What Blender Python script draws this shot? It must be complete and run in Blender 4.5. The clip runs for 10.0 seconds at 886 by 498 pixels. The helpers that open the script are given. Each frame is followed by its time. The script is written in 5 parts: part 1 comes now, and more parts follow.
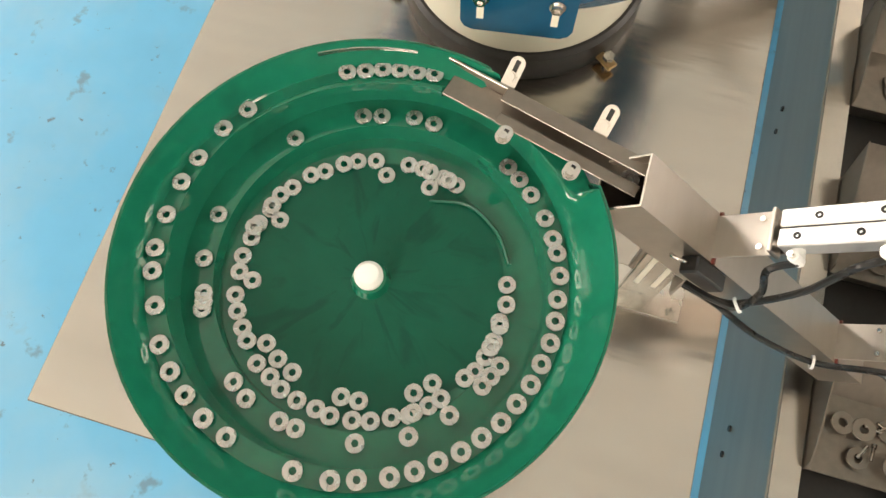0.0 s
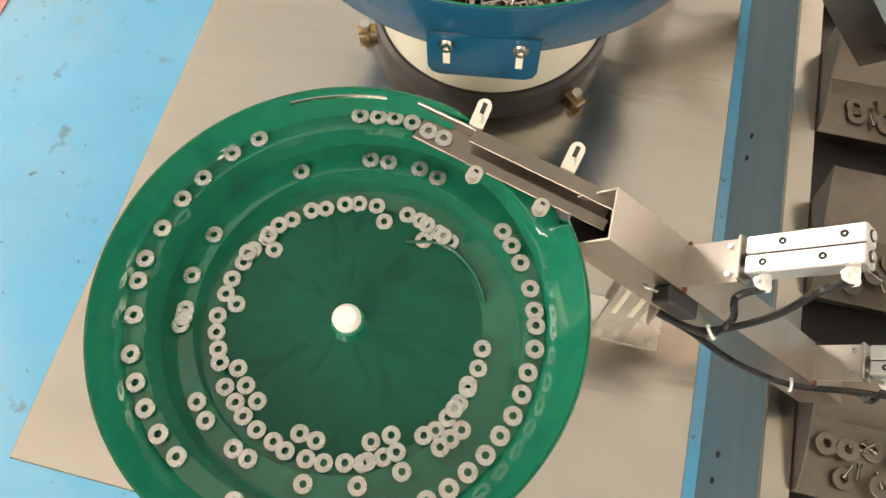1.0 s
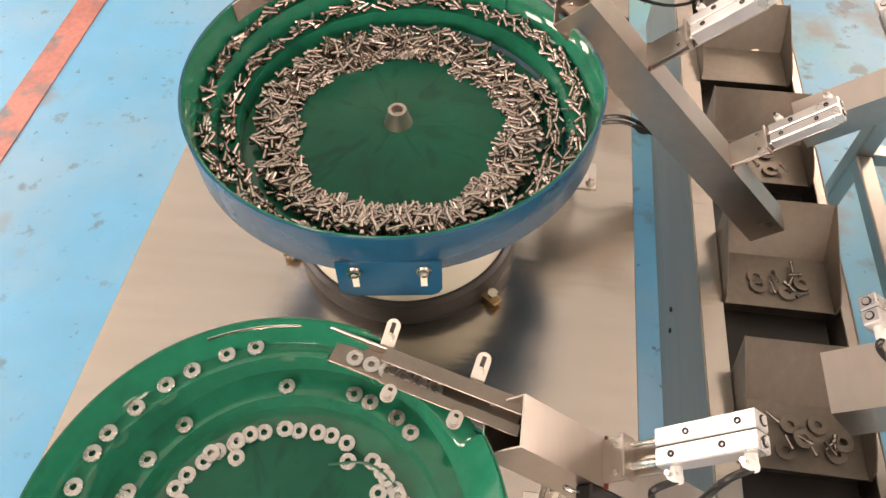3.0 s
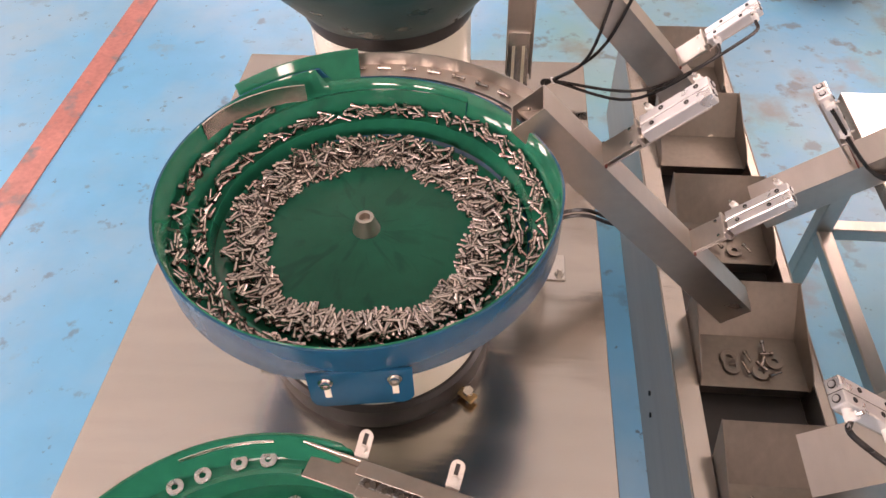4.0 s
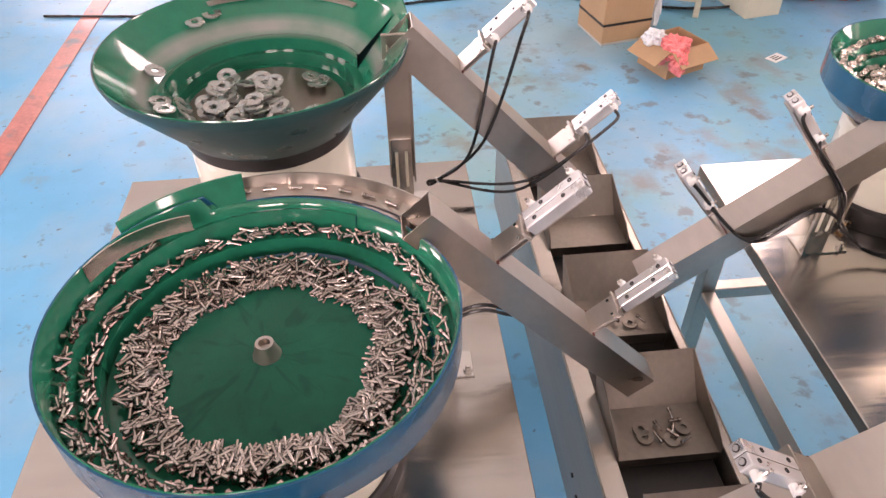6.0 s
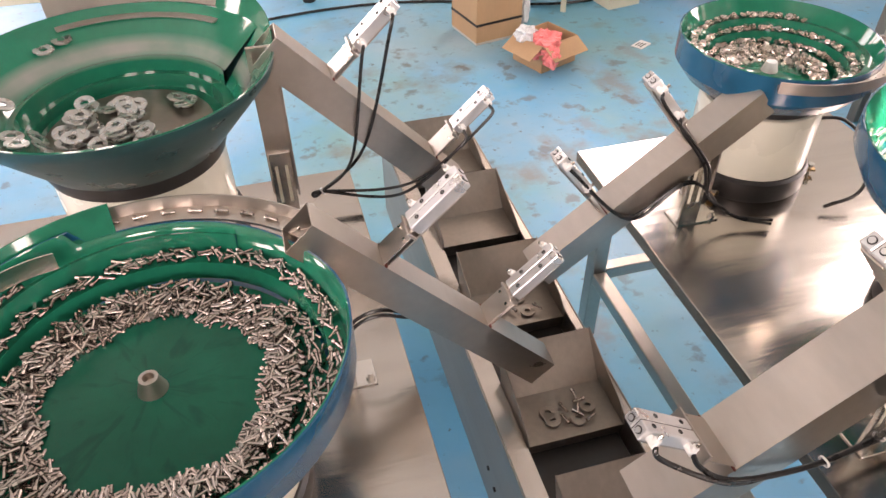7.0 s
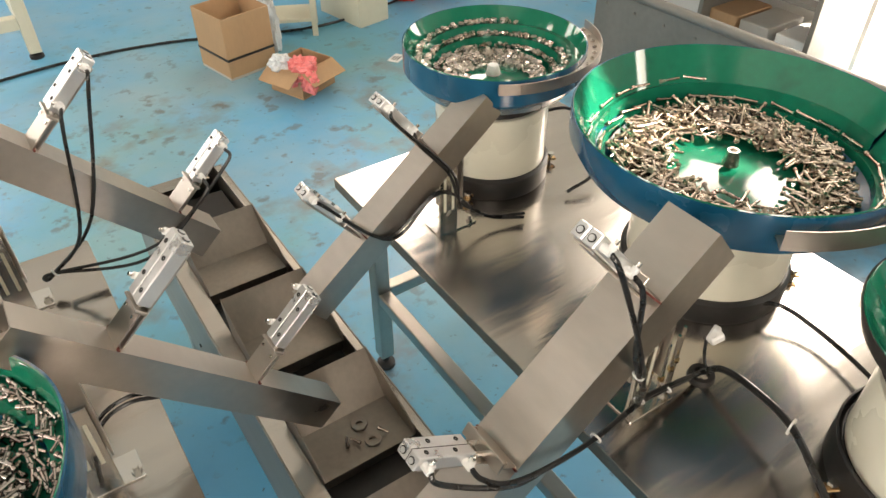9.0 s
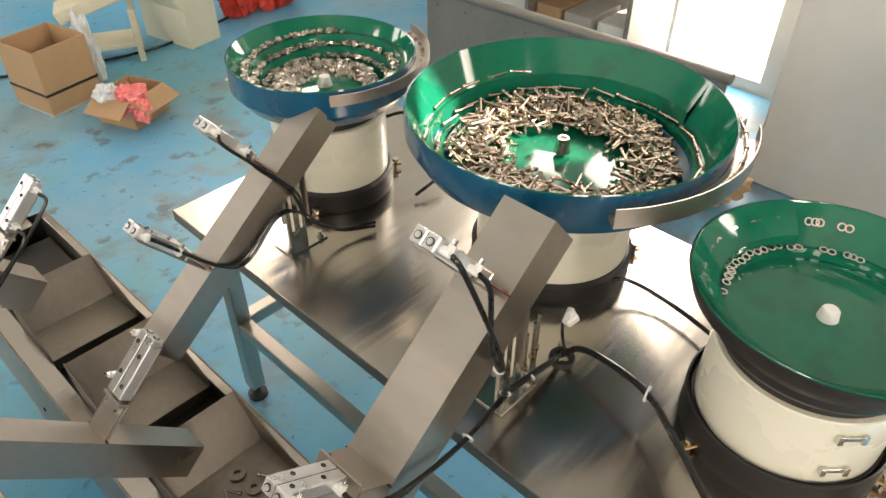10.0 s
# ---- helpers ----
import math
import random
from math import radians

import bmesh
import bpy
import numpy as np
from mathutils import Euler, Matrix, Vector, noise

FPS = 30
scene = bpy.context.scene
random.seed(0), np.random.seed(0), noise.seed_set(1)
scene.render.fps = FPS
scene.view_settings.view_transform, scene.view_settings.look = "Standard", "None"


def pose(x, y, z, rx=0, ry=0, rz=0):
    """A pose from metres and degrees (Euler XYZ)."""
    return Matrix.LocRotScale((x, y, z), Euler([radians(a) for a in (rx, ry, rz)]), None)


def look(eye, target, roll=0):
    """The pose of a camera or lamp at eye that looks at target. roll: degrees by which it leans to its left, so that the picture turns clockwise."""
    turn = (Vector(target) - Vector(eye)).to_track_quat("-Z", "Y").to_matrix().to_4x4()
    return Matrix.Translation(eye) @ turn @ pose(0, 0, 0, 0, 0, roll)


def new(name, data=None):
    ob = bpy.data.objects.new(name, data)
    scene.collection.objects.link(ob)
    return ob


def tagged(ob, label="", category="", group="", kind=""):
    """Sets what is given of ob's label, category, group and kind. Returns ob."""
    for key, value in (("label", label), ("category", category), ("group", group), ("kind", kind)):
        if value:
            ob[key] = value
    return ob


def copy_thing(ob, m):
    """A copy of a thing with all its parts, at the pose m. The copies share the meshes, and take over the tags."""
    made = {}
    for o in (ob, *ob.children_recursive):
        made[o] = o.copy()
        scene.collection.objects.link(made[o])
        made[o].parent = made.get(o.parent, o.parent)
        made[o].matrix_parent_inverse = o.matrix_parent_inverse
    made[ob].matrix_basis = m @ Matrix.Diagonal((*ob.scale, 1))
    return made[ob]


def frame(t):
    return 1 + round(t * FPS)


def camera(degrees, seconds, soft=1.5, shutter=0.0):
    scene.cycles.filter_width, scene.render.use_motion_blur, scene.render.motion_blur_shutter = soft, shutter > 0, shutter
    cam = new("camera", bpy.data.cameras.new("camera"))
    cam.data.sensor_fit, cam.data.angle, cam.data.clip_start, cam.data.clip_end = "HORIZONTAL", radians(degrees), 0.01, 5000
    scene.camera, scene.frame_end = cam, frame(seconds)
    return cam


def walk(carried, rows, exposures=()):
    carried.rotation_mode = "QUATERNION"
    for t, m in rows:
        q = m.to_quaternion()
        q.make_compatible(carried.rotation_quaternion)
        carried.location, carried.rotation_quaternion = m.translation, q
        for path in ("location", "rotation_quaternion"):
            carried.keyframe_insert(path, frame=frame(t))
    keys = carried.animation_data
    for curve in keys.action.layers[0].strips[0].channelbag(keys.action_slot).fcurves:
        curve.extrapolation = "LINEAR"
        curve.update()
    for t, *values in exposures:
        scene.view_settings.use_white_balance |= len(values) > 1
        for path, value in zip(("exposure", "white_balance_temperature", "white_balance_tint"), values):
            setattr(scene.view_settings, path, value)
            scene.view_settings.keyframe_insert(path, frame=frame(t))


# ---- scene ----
cam = camera(63.4, 10.0)
PATH = [
    (0, (0.711, 0.139, 1.475), (0.505, 0.74, -0.422), -2.6),
    (0.5, (0.713, 0.141, 1.477), (0.517, 0.759, -0.415), -2.0),
    (1, (0.724, 0.143, 1.487), (0.523, 0.84, -0.377), -2.3),
    (1.5, (0.736, 0.153, 1.501), (0.547, 0.954, -0.322), -1.8),
    (2, (0.746, 0.16, 1.512), (0.56, 1.092, -0.247), -1.6),
    (2.5, (0.757, 0.165, 1.52), (0.577, 1.211, -0.175), -1.1),
    (4, (0.783, 0.184, 1.562), (0.643, 1.507, 0.068), -1.9),
    (4.5, (0.787, 0.187, 1.571), (0.692, 1.601, 0.159), -1.5),
    (5, (0.789, 0.186, 1.583), (0.705, 1.66, 0.234), -1.9),
    (5.2, (0.789, 0.186, 1.585), (0.708, 1.681, 0.259), -2.1),
    (6.3, (0.796, 0.201, 1.585), (1.013, 1.689, 0.267), -0.9),
    (6.5, (0.804, 0.194, 1.582), (1.064, 1.681, 0.27), -1.2),
    (7, (0.819, 0.193, 1.576), (1.206, 1.655, 0.267), -0.9),
    (7.5, (0.847, 0.195, 1.574), (1.363, 1.62, 0.27), -1.0),
    (8, (0.881, 0.194, 1.577), (1.497, 1.584, 0.277), -1.2),
    (8.5, (0.907, 0.193, 1.575), (1.626, 1.545, 0.288), -1.2),
    (9, (0.936, 0.194, 1.573), (1.79, 1.478, 0.298), -0.3),
    (9.5, (0.958, 0.192, 1.571), (1.937, 1.389, 0.304), 0.1),
    (10, (0.979, 0.183, 1.566), (2.108, 1.251, 0.306), 0.3),
]
EXPOSURES = [(0.0, 2.42, 7650, 14), (2.5, 2.58, 8250, 22), (4.5, 2.30, 7550, 41), (6.5, 2.44, 7250, 36), (8.0, 2.33, 7450, 19), (10.0, 2.05, 7400, 14)]
walk(cam, [(t, look(eye, target, roll)) for t, eye, target, roll in PATH], EXPOSURES)

# ---- world and lights ----
world = bpy.data.worlds.new("world")
scene.world = world
world.use_nodes = True
wn = world.node_tree
sky = wn.nodes.new("ShaderNodeTexSky")
sky.sky_type, sky.sun_disc = "NISHITA", False
sky.sun_elevation, sky.sun_rotation = radians(35), radians(130)
wn.links.new(sky.outputs["Color"], wn.nodes["Background"].inputs["Color"])
wn.nodes["Background"].inputs["Strength"].default_value = 0.12


def window_light(name, place, target, w, h, watts, colour=(1.0, 0.95, 0.88)):
    """The sky's light in a window's opening."""
    data = bpy.data.lights.new(name, "AREA")
    data.shape, data.size, data.size_y, data.energy, data.color = "RECTANGLE", w, h, watts, colour
    ob = new(name, data)
    ob.matrix_world = look(place, target)
    return ob


# the hall: x from HX0 to HX1, y from HY0 to HY1
HX0, HX1, HY0, HY1, HZ = -5.0, 4.25, -3.6, 9.0, 4.4
# windows: wall, start, end, bottom, top; each lets in the sky's light
# unseen opening, placed so that a patch of sun falls on the bolt bowl
SUN_GAP = (-1.34, -0.90, 2.90, 3.36)
EAST = [(-2.9, -2.1, 1.6, 2.6), SUN_GAP, (1.24, 1.72, 0.06, 2.6), (2.17, 2.72, 2.50, 3.15), (5.1, 7.0, 3.2, 4.25)]
# south and high west windows are out of view, added to light the hall
WEST = [(-1.3, -0.2, 0.9, 2.6), (0.2, 1.4, 2.2, 3.3), (2.2, 3.4, 2.2, 3.3), (4.4, 5.6, 2.2, 3.3)]
SOUTH = [(-2.6, -1.5, 2.2, 3.4), (-0.6, 0.5, 2.2, 3.4)]
NORTH = [(-3.2, -1.6, 1.2, 3.2), (-0.9, 0.7, 1.2, 3.2)]
for side, holes, gain in (("e", [h for h in EAST if h != SUN_GAP], 0.62), ("w", WEST, 0.62), ("s", SOUTH, 0.95), ("n", NORTH, 0.3)):
    for a, b, z0, z1 in holes:
        c, zc = (a + b) / 2, (z0 + z1) / 2
        place = {"e": (HX1 - 0.05, c, zc), "w": (HX0 + 0.05, c, zc), "s": (c, HY0 + 0.05, zc), "n": (c, HY1 - 0.05, zc)}[side]
        inward = {"e": (-1, 0, -0.25), "w": (1, 0, -0.25), "s": (0, 1, -0.25), "n": (0, -1, -0.25)}[side]
        window_light("window_light", place, tuple(p + q for p, q in zip(place, inward)), b - a, z1 - z0, 17 * gain * (b - a) * (z1 - z0))

sun_data = bpy.data.lights.new("sun", "SUN")
sun_data.energy, sun_data.angle, sun_data.color = 5.0, radians(0.5), (1.0, 0.93, 0.80)
sun = new("sun", sun_data)
sun.matrix_world = look((1.765 + 2.4, 1.0 - 2.01, 0.93 + 2.17), (1.765, 1.0, 0.93))


# ---- materials ----
def material(name, colour, rough=0.5, metal=0.0, vary=0.15, scale=6.0, stretch=(1, 1, 1), bump=0.0, bump_scale=60.0,
             coat=0.0, dirt=None, dirt_scale=3.0, dirt_amount=0.5, rough_vary=0.1, spec=0.5, per_piece=0.0):
    m = bpy.data.materials.new(name)
    m.use_nodes = True
    t, n = m.node_tree, m.node_tree.nodes
    bsdf = n["Principled BSDF"]
    bsdf.inputs["Metallic"].default_value = metal
    bsdf.inputs["Coat Weight"].default_value = coat
    bsdf.inputs["Coat Roughness"].default_value = 0.06
    bsdf.inputs["Specular IOR Level"].default_value = spec
    co = n.new("ShaderNodeTexCoord")
    mp = n.new("ShaderNodeMapping")
    mp.inputs["Scale"].default_value = stretch
    t.links.new(co.outputs["Object"], mp.inputs["Vector"])

    def noise_tex(s, detail=5.0):
        k = n.new("ShaderNodeTexNoise")
        k.inputs["Scale"].default_value, k.inputs["Detail"].default_value = s, detail
        t.links.new(mp.outputs["Vector"], k.inputs["Vector"])
        return k

    def ramp(a, b):
        r = n.new("ShaderNodeMapRange")
        r.inputs["From Min"].default_value, r.inputs["From Max"].default_value = a, b
        return r

    fine, broad = noise_tex(scale * 7), noise_tex(scale)
    mix = n.new("ShaderNodeMix")
    mix.data_type = "RGBA"
    mix.inputs[6].default_value = (*[c * (1 - vary) for c in colour], 1)
    mix.inputs[7].default_value = (*[min(1, c * (1 + vary)) for c in colour], 1)
    add = n.new("ShaderNodeMath")
    add.operation = "MULTIPLY_ADD"
    add.inputs[1].default_value = 0.4
    t.links.new(fine.outputs["Fac"], add.inputs[0])
    half = n.new("ShaderNodeMath")
    half.operation = "MULTIPLY"
    half.inputs[1].default_value = 0.6
    t.links.new(broad.outputs["Fac"], half.inputs[0])
    t.links.new(half.outputs[0], add.inputs[2])
    r = ramp(0.3, 0.7)
    t.links.new(add.outputs[0], r.inputs["Value"])
    t.links.new(r.outputs["Result"], mix.inputs[0])
    colour_out = mix.outputs[2]
    if dirt:
        spots = noise_tex(dirt_scale, 8.0)
        r2 = ramp(0.56, 0.70)
        t.links.new(spots.outputs["Fac"], r2.inputs["Value"])
        k2 = n.new("ShaderNodeMath")
        k2.operation = "MULTIPLY"
        k2.inputs[1].default_value = dirt_amount
        t.links.new(r2.outputs["Result"], k2.inputs[0])
        mix2 = n.new("ShaderNodeMix")
        mix2.data_type = "RGBA"
        t.links.new(k2.outputs[0], mix2.inputs[0])
        t.links.new(colour_out, mix2.inputs[6])
        mix2.inputs[7].default_value = (*dirt, 1)
        colour_out = mix2.outputs[2]
    if per_piece:
        info = n.new("ShaderNodeNewGeometry")
        hsv = n.new("ShaderNodeHueSaturation")
        r4 = n.new("ShaderNodeMapRange")
        r4.inputs["To Min"].default_value, r4.inputs["To Max"].default_value = 1 - per_piece, 1 + per_piece
        t.links.new(info.outputs["Random Per Island"], r4.inputs["Value"])
        t.links.new(r4.outputs["Result"], hsv.inputs["Value"])
        t.links.new(colour_out, hsv.inputs["Color"])
        colour_out = hsv.outputs["Color"]
    t.links.new(colour_out, bsdf.inputs["Base Color"])
    r3 = ramp(0.25, 0.75)
    r3.inputs["To Min"].default_value, r3.inputs["To Max"].default_value = max(0.02, rough - rough_vary), min(1, rough + rough_vary)
    t.links.new(broad.outputs["Fac"], r3.inputs["Value"])
    t.links.new(r3.outputs["Result"], bsdf.inputs["Roughness"])
    if bump:
        bp = n.new("ShaderNodeBump")
        bp.inputs["Strength"].default_value, bp.inputs["Distance"].default_value = bump, 0.002
        t.links.new(noise_tex(bump_scale, 3.0).outputs["Fac"], bp.inputs["Height"])
        t.links.new(bp.outputs["Normal"], bsdf.inputs["Normal"])
    return m


STEEL_TOP = material("brushed_table_steel", (0.56, 0.52, 0.48), 0.20, 1.0, 0.10, 5, (0.14, 1, 1), 0.6, 22, rough_vary=0.08, dirt=(0.34, 0.30, 0.27), dirt_scale=3.0, dirt_amount=0.3)
STEEL = material("brushed_steel", (0.50, 0.455, 0.41), 0.37, 1.0, 0.10, 8, (1, 0.3, 1), 0.30, 35, rough_vary=0.10)
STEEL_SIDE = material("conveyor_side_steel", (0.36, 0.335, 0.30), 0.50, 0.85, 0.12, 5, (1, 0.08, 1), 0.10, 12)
STEEL_RAW = material("dull_steel", (0.26, 0.23, 0.20), 0.45, 1.0, 0.15, 12, (1, 1, 0.2), 0.08, 80, dirt=(0.2, 0.18, 0.15), dirt_amount=0.3)
STEEL_BRIGHT = material("bright_steel", (0.72, 0.69, 0.65), 0.2, 1.0, 0.06, 20)
SCREW = material("screw_steel", (0.40, 0.36, 0.33), 0.20, 1.0, 0.12, 40, per_piece=0.35)
BOLT = material("bolt_steel", (0.50, 0.43, 0.36), 0.24, 1.0, 0.12, 40, per_piece=0.35)
NUT = material("bright_nut_steel", (0.66, 0.61, 0.56), 0.25, 1.0, 0.1, 40, per_piece=0.3)
ZINC = material("zinc_washer", (0.54, 0.54, 0.52), 0.28, 0.9, 0.1, 60, bump=0.1, bump_scale=300)
GREEN = material("green_bowl_coating", (0.0005, 0.140, 0.080), 0.08, 0.0, 0.12, 9, coat=0.25, dirt=(0.006, 0.060, 0.040), dirt_scale=14, dirt_amount=0.4, rough_vary=0.04, bump=0.012, bump_scale=25)
GREEN_FLOOR = material("oily_green_floor", (0.0006, 0.088, 0.053), 0.16, 0.0, 0.20, 5, coat=0.0, spec=0.22, dirt=(0.004, 0.080, 0.052), dirt_scale=7, dirt_amount=0.5, rough_vary=0.05, bump=0.03, bump_scale=20)
GREEN_WORN = material("green_worn_coating", (0.010, 0.110, 0.070), 0.34, 0.0, 0.10, 9, coat=0.2, dirt=(0.16, 0.18, 0.17), dirt_scale=6, dirt_amount=0.6, bump=0.06)
BLUE = material("blue_bowl_coating", (0.003, 0.075, 0.150), 0.22, 0.0, 0.12, 8, coat=0.2, bump=0.08, bump_scale=50)
NAVY = material("dark_bowl_coating", (0.008, 0.042, 0.044), 0.32, 0.0, 0.2, 10, bump=0.08)
CREAM = material("cream_enamel", (0.74, 0.72, 0.60), 0.3, 0.0, 0.04, 4, coat=0.3)
BLACK = material("black_rubber", (0.016, 0.015, 0.015), 0.42, 0.0, 0.3, 20)
TUBE = material("black_hose", (0.012, 0.012, 0.012), 0.3, 0.0, 0.2, 30)
WHITE = material("white_plastic", (0.78, 0.78, 0.76), 0.35, 0.0, 0.04, 10)
ALU = material("cylinder_aluminium", (0.70, 0.70, 0.70), 0.32, 0.75, 0.05, 30)
BRASS = material("brass", (0.60, 0.40, 0.20), 0.3, 1.0, 0.15, 30)
DARK = material("dark_hole", (0.01, 0.01, 0.01), 0.6)
RED = material("red_seal", (0.14, 0.03, 0.02), 0.5)
CARD = material("cardboard", (0.42, 0.27, 0.15), 0.75, 0.0, 0.08, 12, (1, 1, 0.3), 0.1, 90)
PINK = material("pink_film", (0.85, 0.22, 0.22), 0.3, 0.0, 0.25, 14, bump=0.5, bump_scale=30)
FILM = material("clear_film", (0.66, 0.70, 0.72), 0.2, 0.0, 0.2, 14, bump=0.6, bump_scale=30)
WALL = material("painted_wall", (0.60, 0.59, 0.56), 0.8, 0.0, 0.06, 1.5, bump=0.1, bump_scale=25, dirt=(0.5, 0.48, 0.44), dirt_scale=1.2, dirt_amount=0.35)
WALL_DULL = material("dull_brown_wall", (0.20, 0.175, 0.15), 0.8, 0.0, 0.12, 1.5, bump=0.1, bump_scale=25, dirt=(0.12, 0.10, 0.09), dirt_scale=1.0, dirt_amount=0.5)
CEIL = material("ceiling_boards", (0.74, 0.67, 0.60), 0.85, 0.0, 0.05, 1.0)
MACHINE = material("cream_machine_paint", (0.64, 0.61, 0.48), 0.4, 0.0, 0.06, 4)
GREY_DULL = material("dull_grey_sheet", (0.20, 0.195, 0.18), 0.4, 0.3, 0.12, 6, bump=0.05)
GREY = material("grey_cabinet_paint", (0.42, 0.41, 0.38), 0.4, 0.0, 0.08, 4)
ORANGE = material("orange_paint", (0.62, 0.14, 0.02), 0.45, 0.0, 0.1, 5)
REDBAG = material("red_sack", (0.65, 0.05, 0.03), 0.45, 0.0, 0.3, 10, bump=0.5, bump_scale=20)
LINE = material("worn_red_line_paint", (0.44, 0.17, 0.145), 0.4, 0.0, 0.3, 9, dirt=(0.13, 0.16, 0.18), dirt_scale=11, dirt_amount=0.95)
PAVING = material("pale_concrete", (0.55, 0.53, 0.50), 0.85, 0.0, 0.1, 1.5)


def floor_material():
    """Blue epoxy paint, worn to green and stained brown in patches, with dark scuffs."""
    m = material("blue_floor_paint", (0.088, 0.37, 0.60), 0.40, 0.0, 0.10, 1.3, bump=0.12, bump_scale=18, rough_vary=0.08)
    t, n = m.node_tree, m.node_tree.nodes
    bsdf = n["Principled BSDF"]
    colour_out = bsdf.inputs["Base Color"].links[0].from_socket
    co = n.new("ShaderNodeTexCoord")

    def layer(scale, lo, hi, paint, amount, detail=6.0, mask=None):
        nonlocal colour_out
        k = n.new("ShaderNodeTexNoise")
        k.inputs["Scale"].default_value, k.inputs["Detail"].default_value, k.inputs["Roughness"].default_value = scale, detail, 0.6
        t.links.new(co.outputs["Object"], k.inputs["Vector"])
        r = n.new("ShaderNodeMapRange")
        r.inputs["From Min"].default_value, r.inputs["From Max"].default_value, r.inputs["To Max"].default_value = lo, hi, amount
        t.links.new(k.outputs["Fac"], r.inputs["Value"])
        fac = r.outputs["Result"]
        if mask:
            k2 = n.new("ShaderNodeMath")
            k2.operation = "MULTIPLY"
            t.links.new(fac, k2.inputs[0])
            t.links.new(mask, k2.inputs[1])
            fac = k2.outputs[0]
        mix = n.new("ShaderNodeMix")
        mix.data_type = "RGBA"
        t.links.new(fac, mix.inputs[0])
        t.links.new(colour_out, mix.inputs[6])
        mix.inputs[7].default_value = (*paint, 1)
        colour_out = mix.outputs[2]

    # one worn zone beyond the conveyor
    sep = n.new("ShaderNodeSeparateXYZ")
    t.links.new(co.outputs["Object"], sep.inputs[0])
    dist = n.new("ShaderNodeVectorMath")
    dist.operation = "DISTANCE"
    t.links.new(co.outputs["Object"], dist.inputs[0])
    dist.inputs[1].default_value = (1.7, 2.7, 0)
    zone = n.new("ShaderNodeMapRange")
    zone.inputs["From Min"].default_value, zone.inputs["From Max"].default_value = 2.0, 0.7
    t.links.new(dist.outputs["Value"], zone.inputs["Value"])
    layer(1.3, 0.40, 0.62, (0.17, 0.37, 0.33), 0.75, mask=zone.outputs["Result"])
    layer(0.9, 0.44, 0.68, (0.29, 0.41, 0.46), 0.8)
    layer(2.4, 0.55, 0.66, (0.20, 0.15, 0.07), 0.62, mask=zone.outputs["Result"])
    layer(8.0, 0.59, 0.65, (0.11, 0.09, 0.06), 0.6, mask=zone.outputs["Result"])
    far = n.new("ShaderNodeVectorMath")
    far.operation = "DISTANCE"
    t.links.new(co.outputs["Object"], far.inputs[0])
    far.inputs[1].default_value = (3.5, 1.0, 0)
    grime = n.new("ShaderNodeMapRange")
    grime.inputs["From Min"].default_value, grime.inputs["From Max"].default_value = 1.3, 0.3
    t.links.new(far.outputs["Value"], grime.inputs["Value"])
    layer(3.0, 0.34, 0.60, (0.16, 0.12, 0.085), 0.9, mask=grime.outputs["Result"])
    layer(2.2, 0.60, 0.66, (0.20, 0.22, 0.22), 0.55)
    layer(11.0, 0.62, 0.68, (0.10, 0.11, 0.10), 0.55)
    layer(30.0, 0.65, 0.70, (0.07, 0.07, 0.06), 0.75)
    t.links.new(colour_out, bsdf.inputs["Base Color"])
    return m


FLOOR = floor_material()


def oil_streaks(m, paint, amount):
    """Dark oil that has run from the hub of a bowl towards its edge."""
    t, n = m.node_tree, m.node_tree.nodes
    bsdf = n["Principled BSDF"]
    before = bsdf.inputs["Base Color"].links[0].from_socket
    co, sep, flat = n.new("ShaderNodeTexCoord"), n.new("ShaderNodeSeparateXYZ"), n.new("ShaderNodeCombineXYZ")
    t.links.new(co.outputs["Object"], sep.inputs[0])
    t.links.new(sep.outputs["X"], flat.inputs["X"])
    t.links.new(sep.outputs["Y"], flat.inputs["Y"])
    unit, small, join = n.new("ShaderNodeVectorMath"), n.new("ShaderNodeVectorMath"), n.new("ShaderNodeVectorMath")
    unit.operation, small.operation, join.operation = "NORMALIZE", "SCALE", "ADD"
    small.inputs["Scale"].default_value = 7.0
    t.links.new(flat.outputs[0], unit.inputs[0])
    t.links.new(flat.outputs[0], small.inputs[0])
    t.links.new(unit.outputs[0], join.inputs[0])
    t.links.new(small.outputs[0], join.inputs[1])
    k, r, mix = n.new("ShaderNodeTexNoise"), n.new("ShaderNodeMapRange"), n.new("ShaderNodeMix")
    k.inputs["Scale"].default_value, k.inputs["Detail"].default_value, k.inputs["Distortion"].default_value = 2.3, 3.0, 0.8
    t.links.new(join.outputs[0], k.inputs["Vector"])
    r.inputs["From Min"].default_value, r.inputs["From Max"].default_value, r.inputs["To Max"].default_value = 0.55, 0.66, amount
    t.links.new(k.outputs["Fac"], r.inputs["Value"])
    mix.data_type = "RGBA"
    mix.inputs[7].default_value = (*paint, 1)
    t.links.new(r.outputs["Result"], mix.inputs[0])
    t.links.new(before, mix.inputs[6])
    t.links.new(mix.outputs[2], bsdf.inputs["Base Color"])


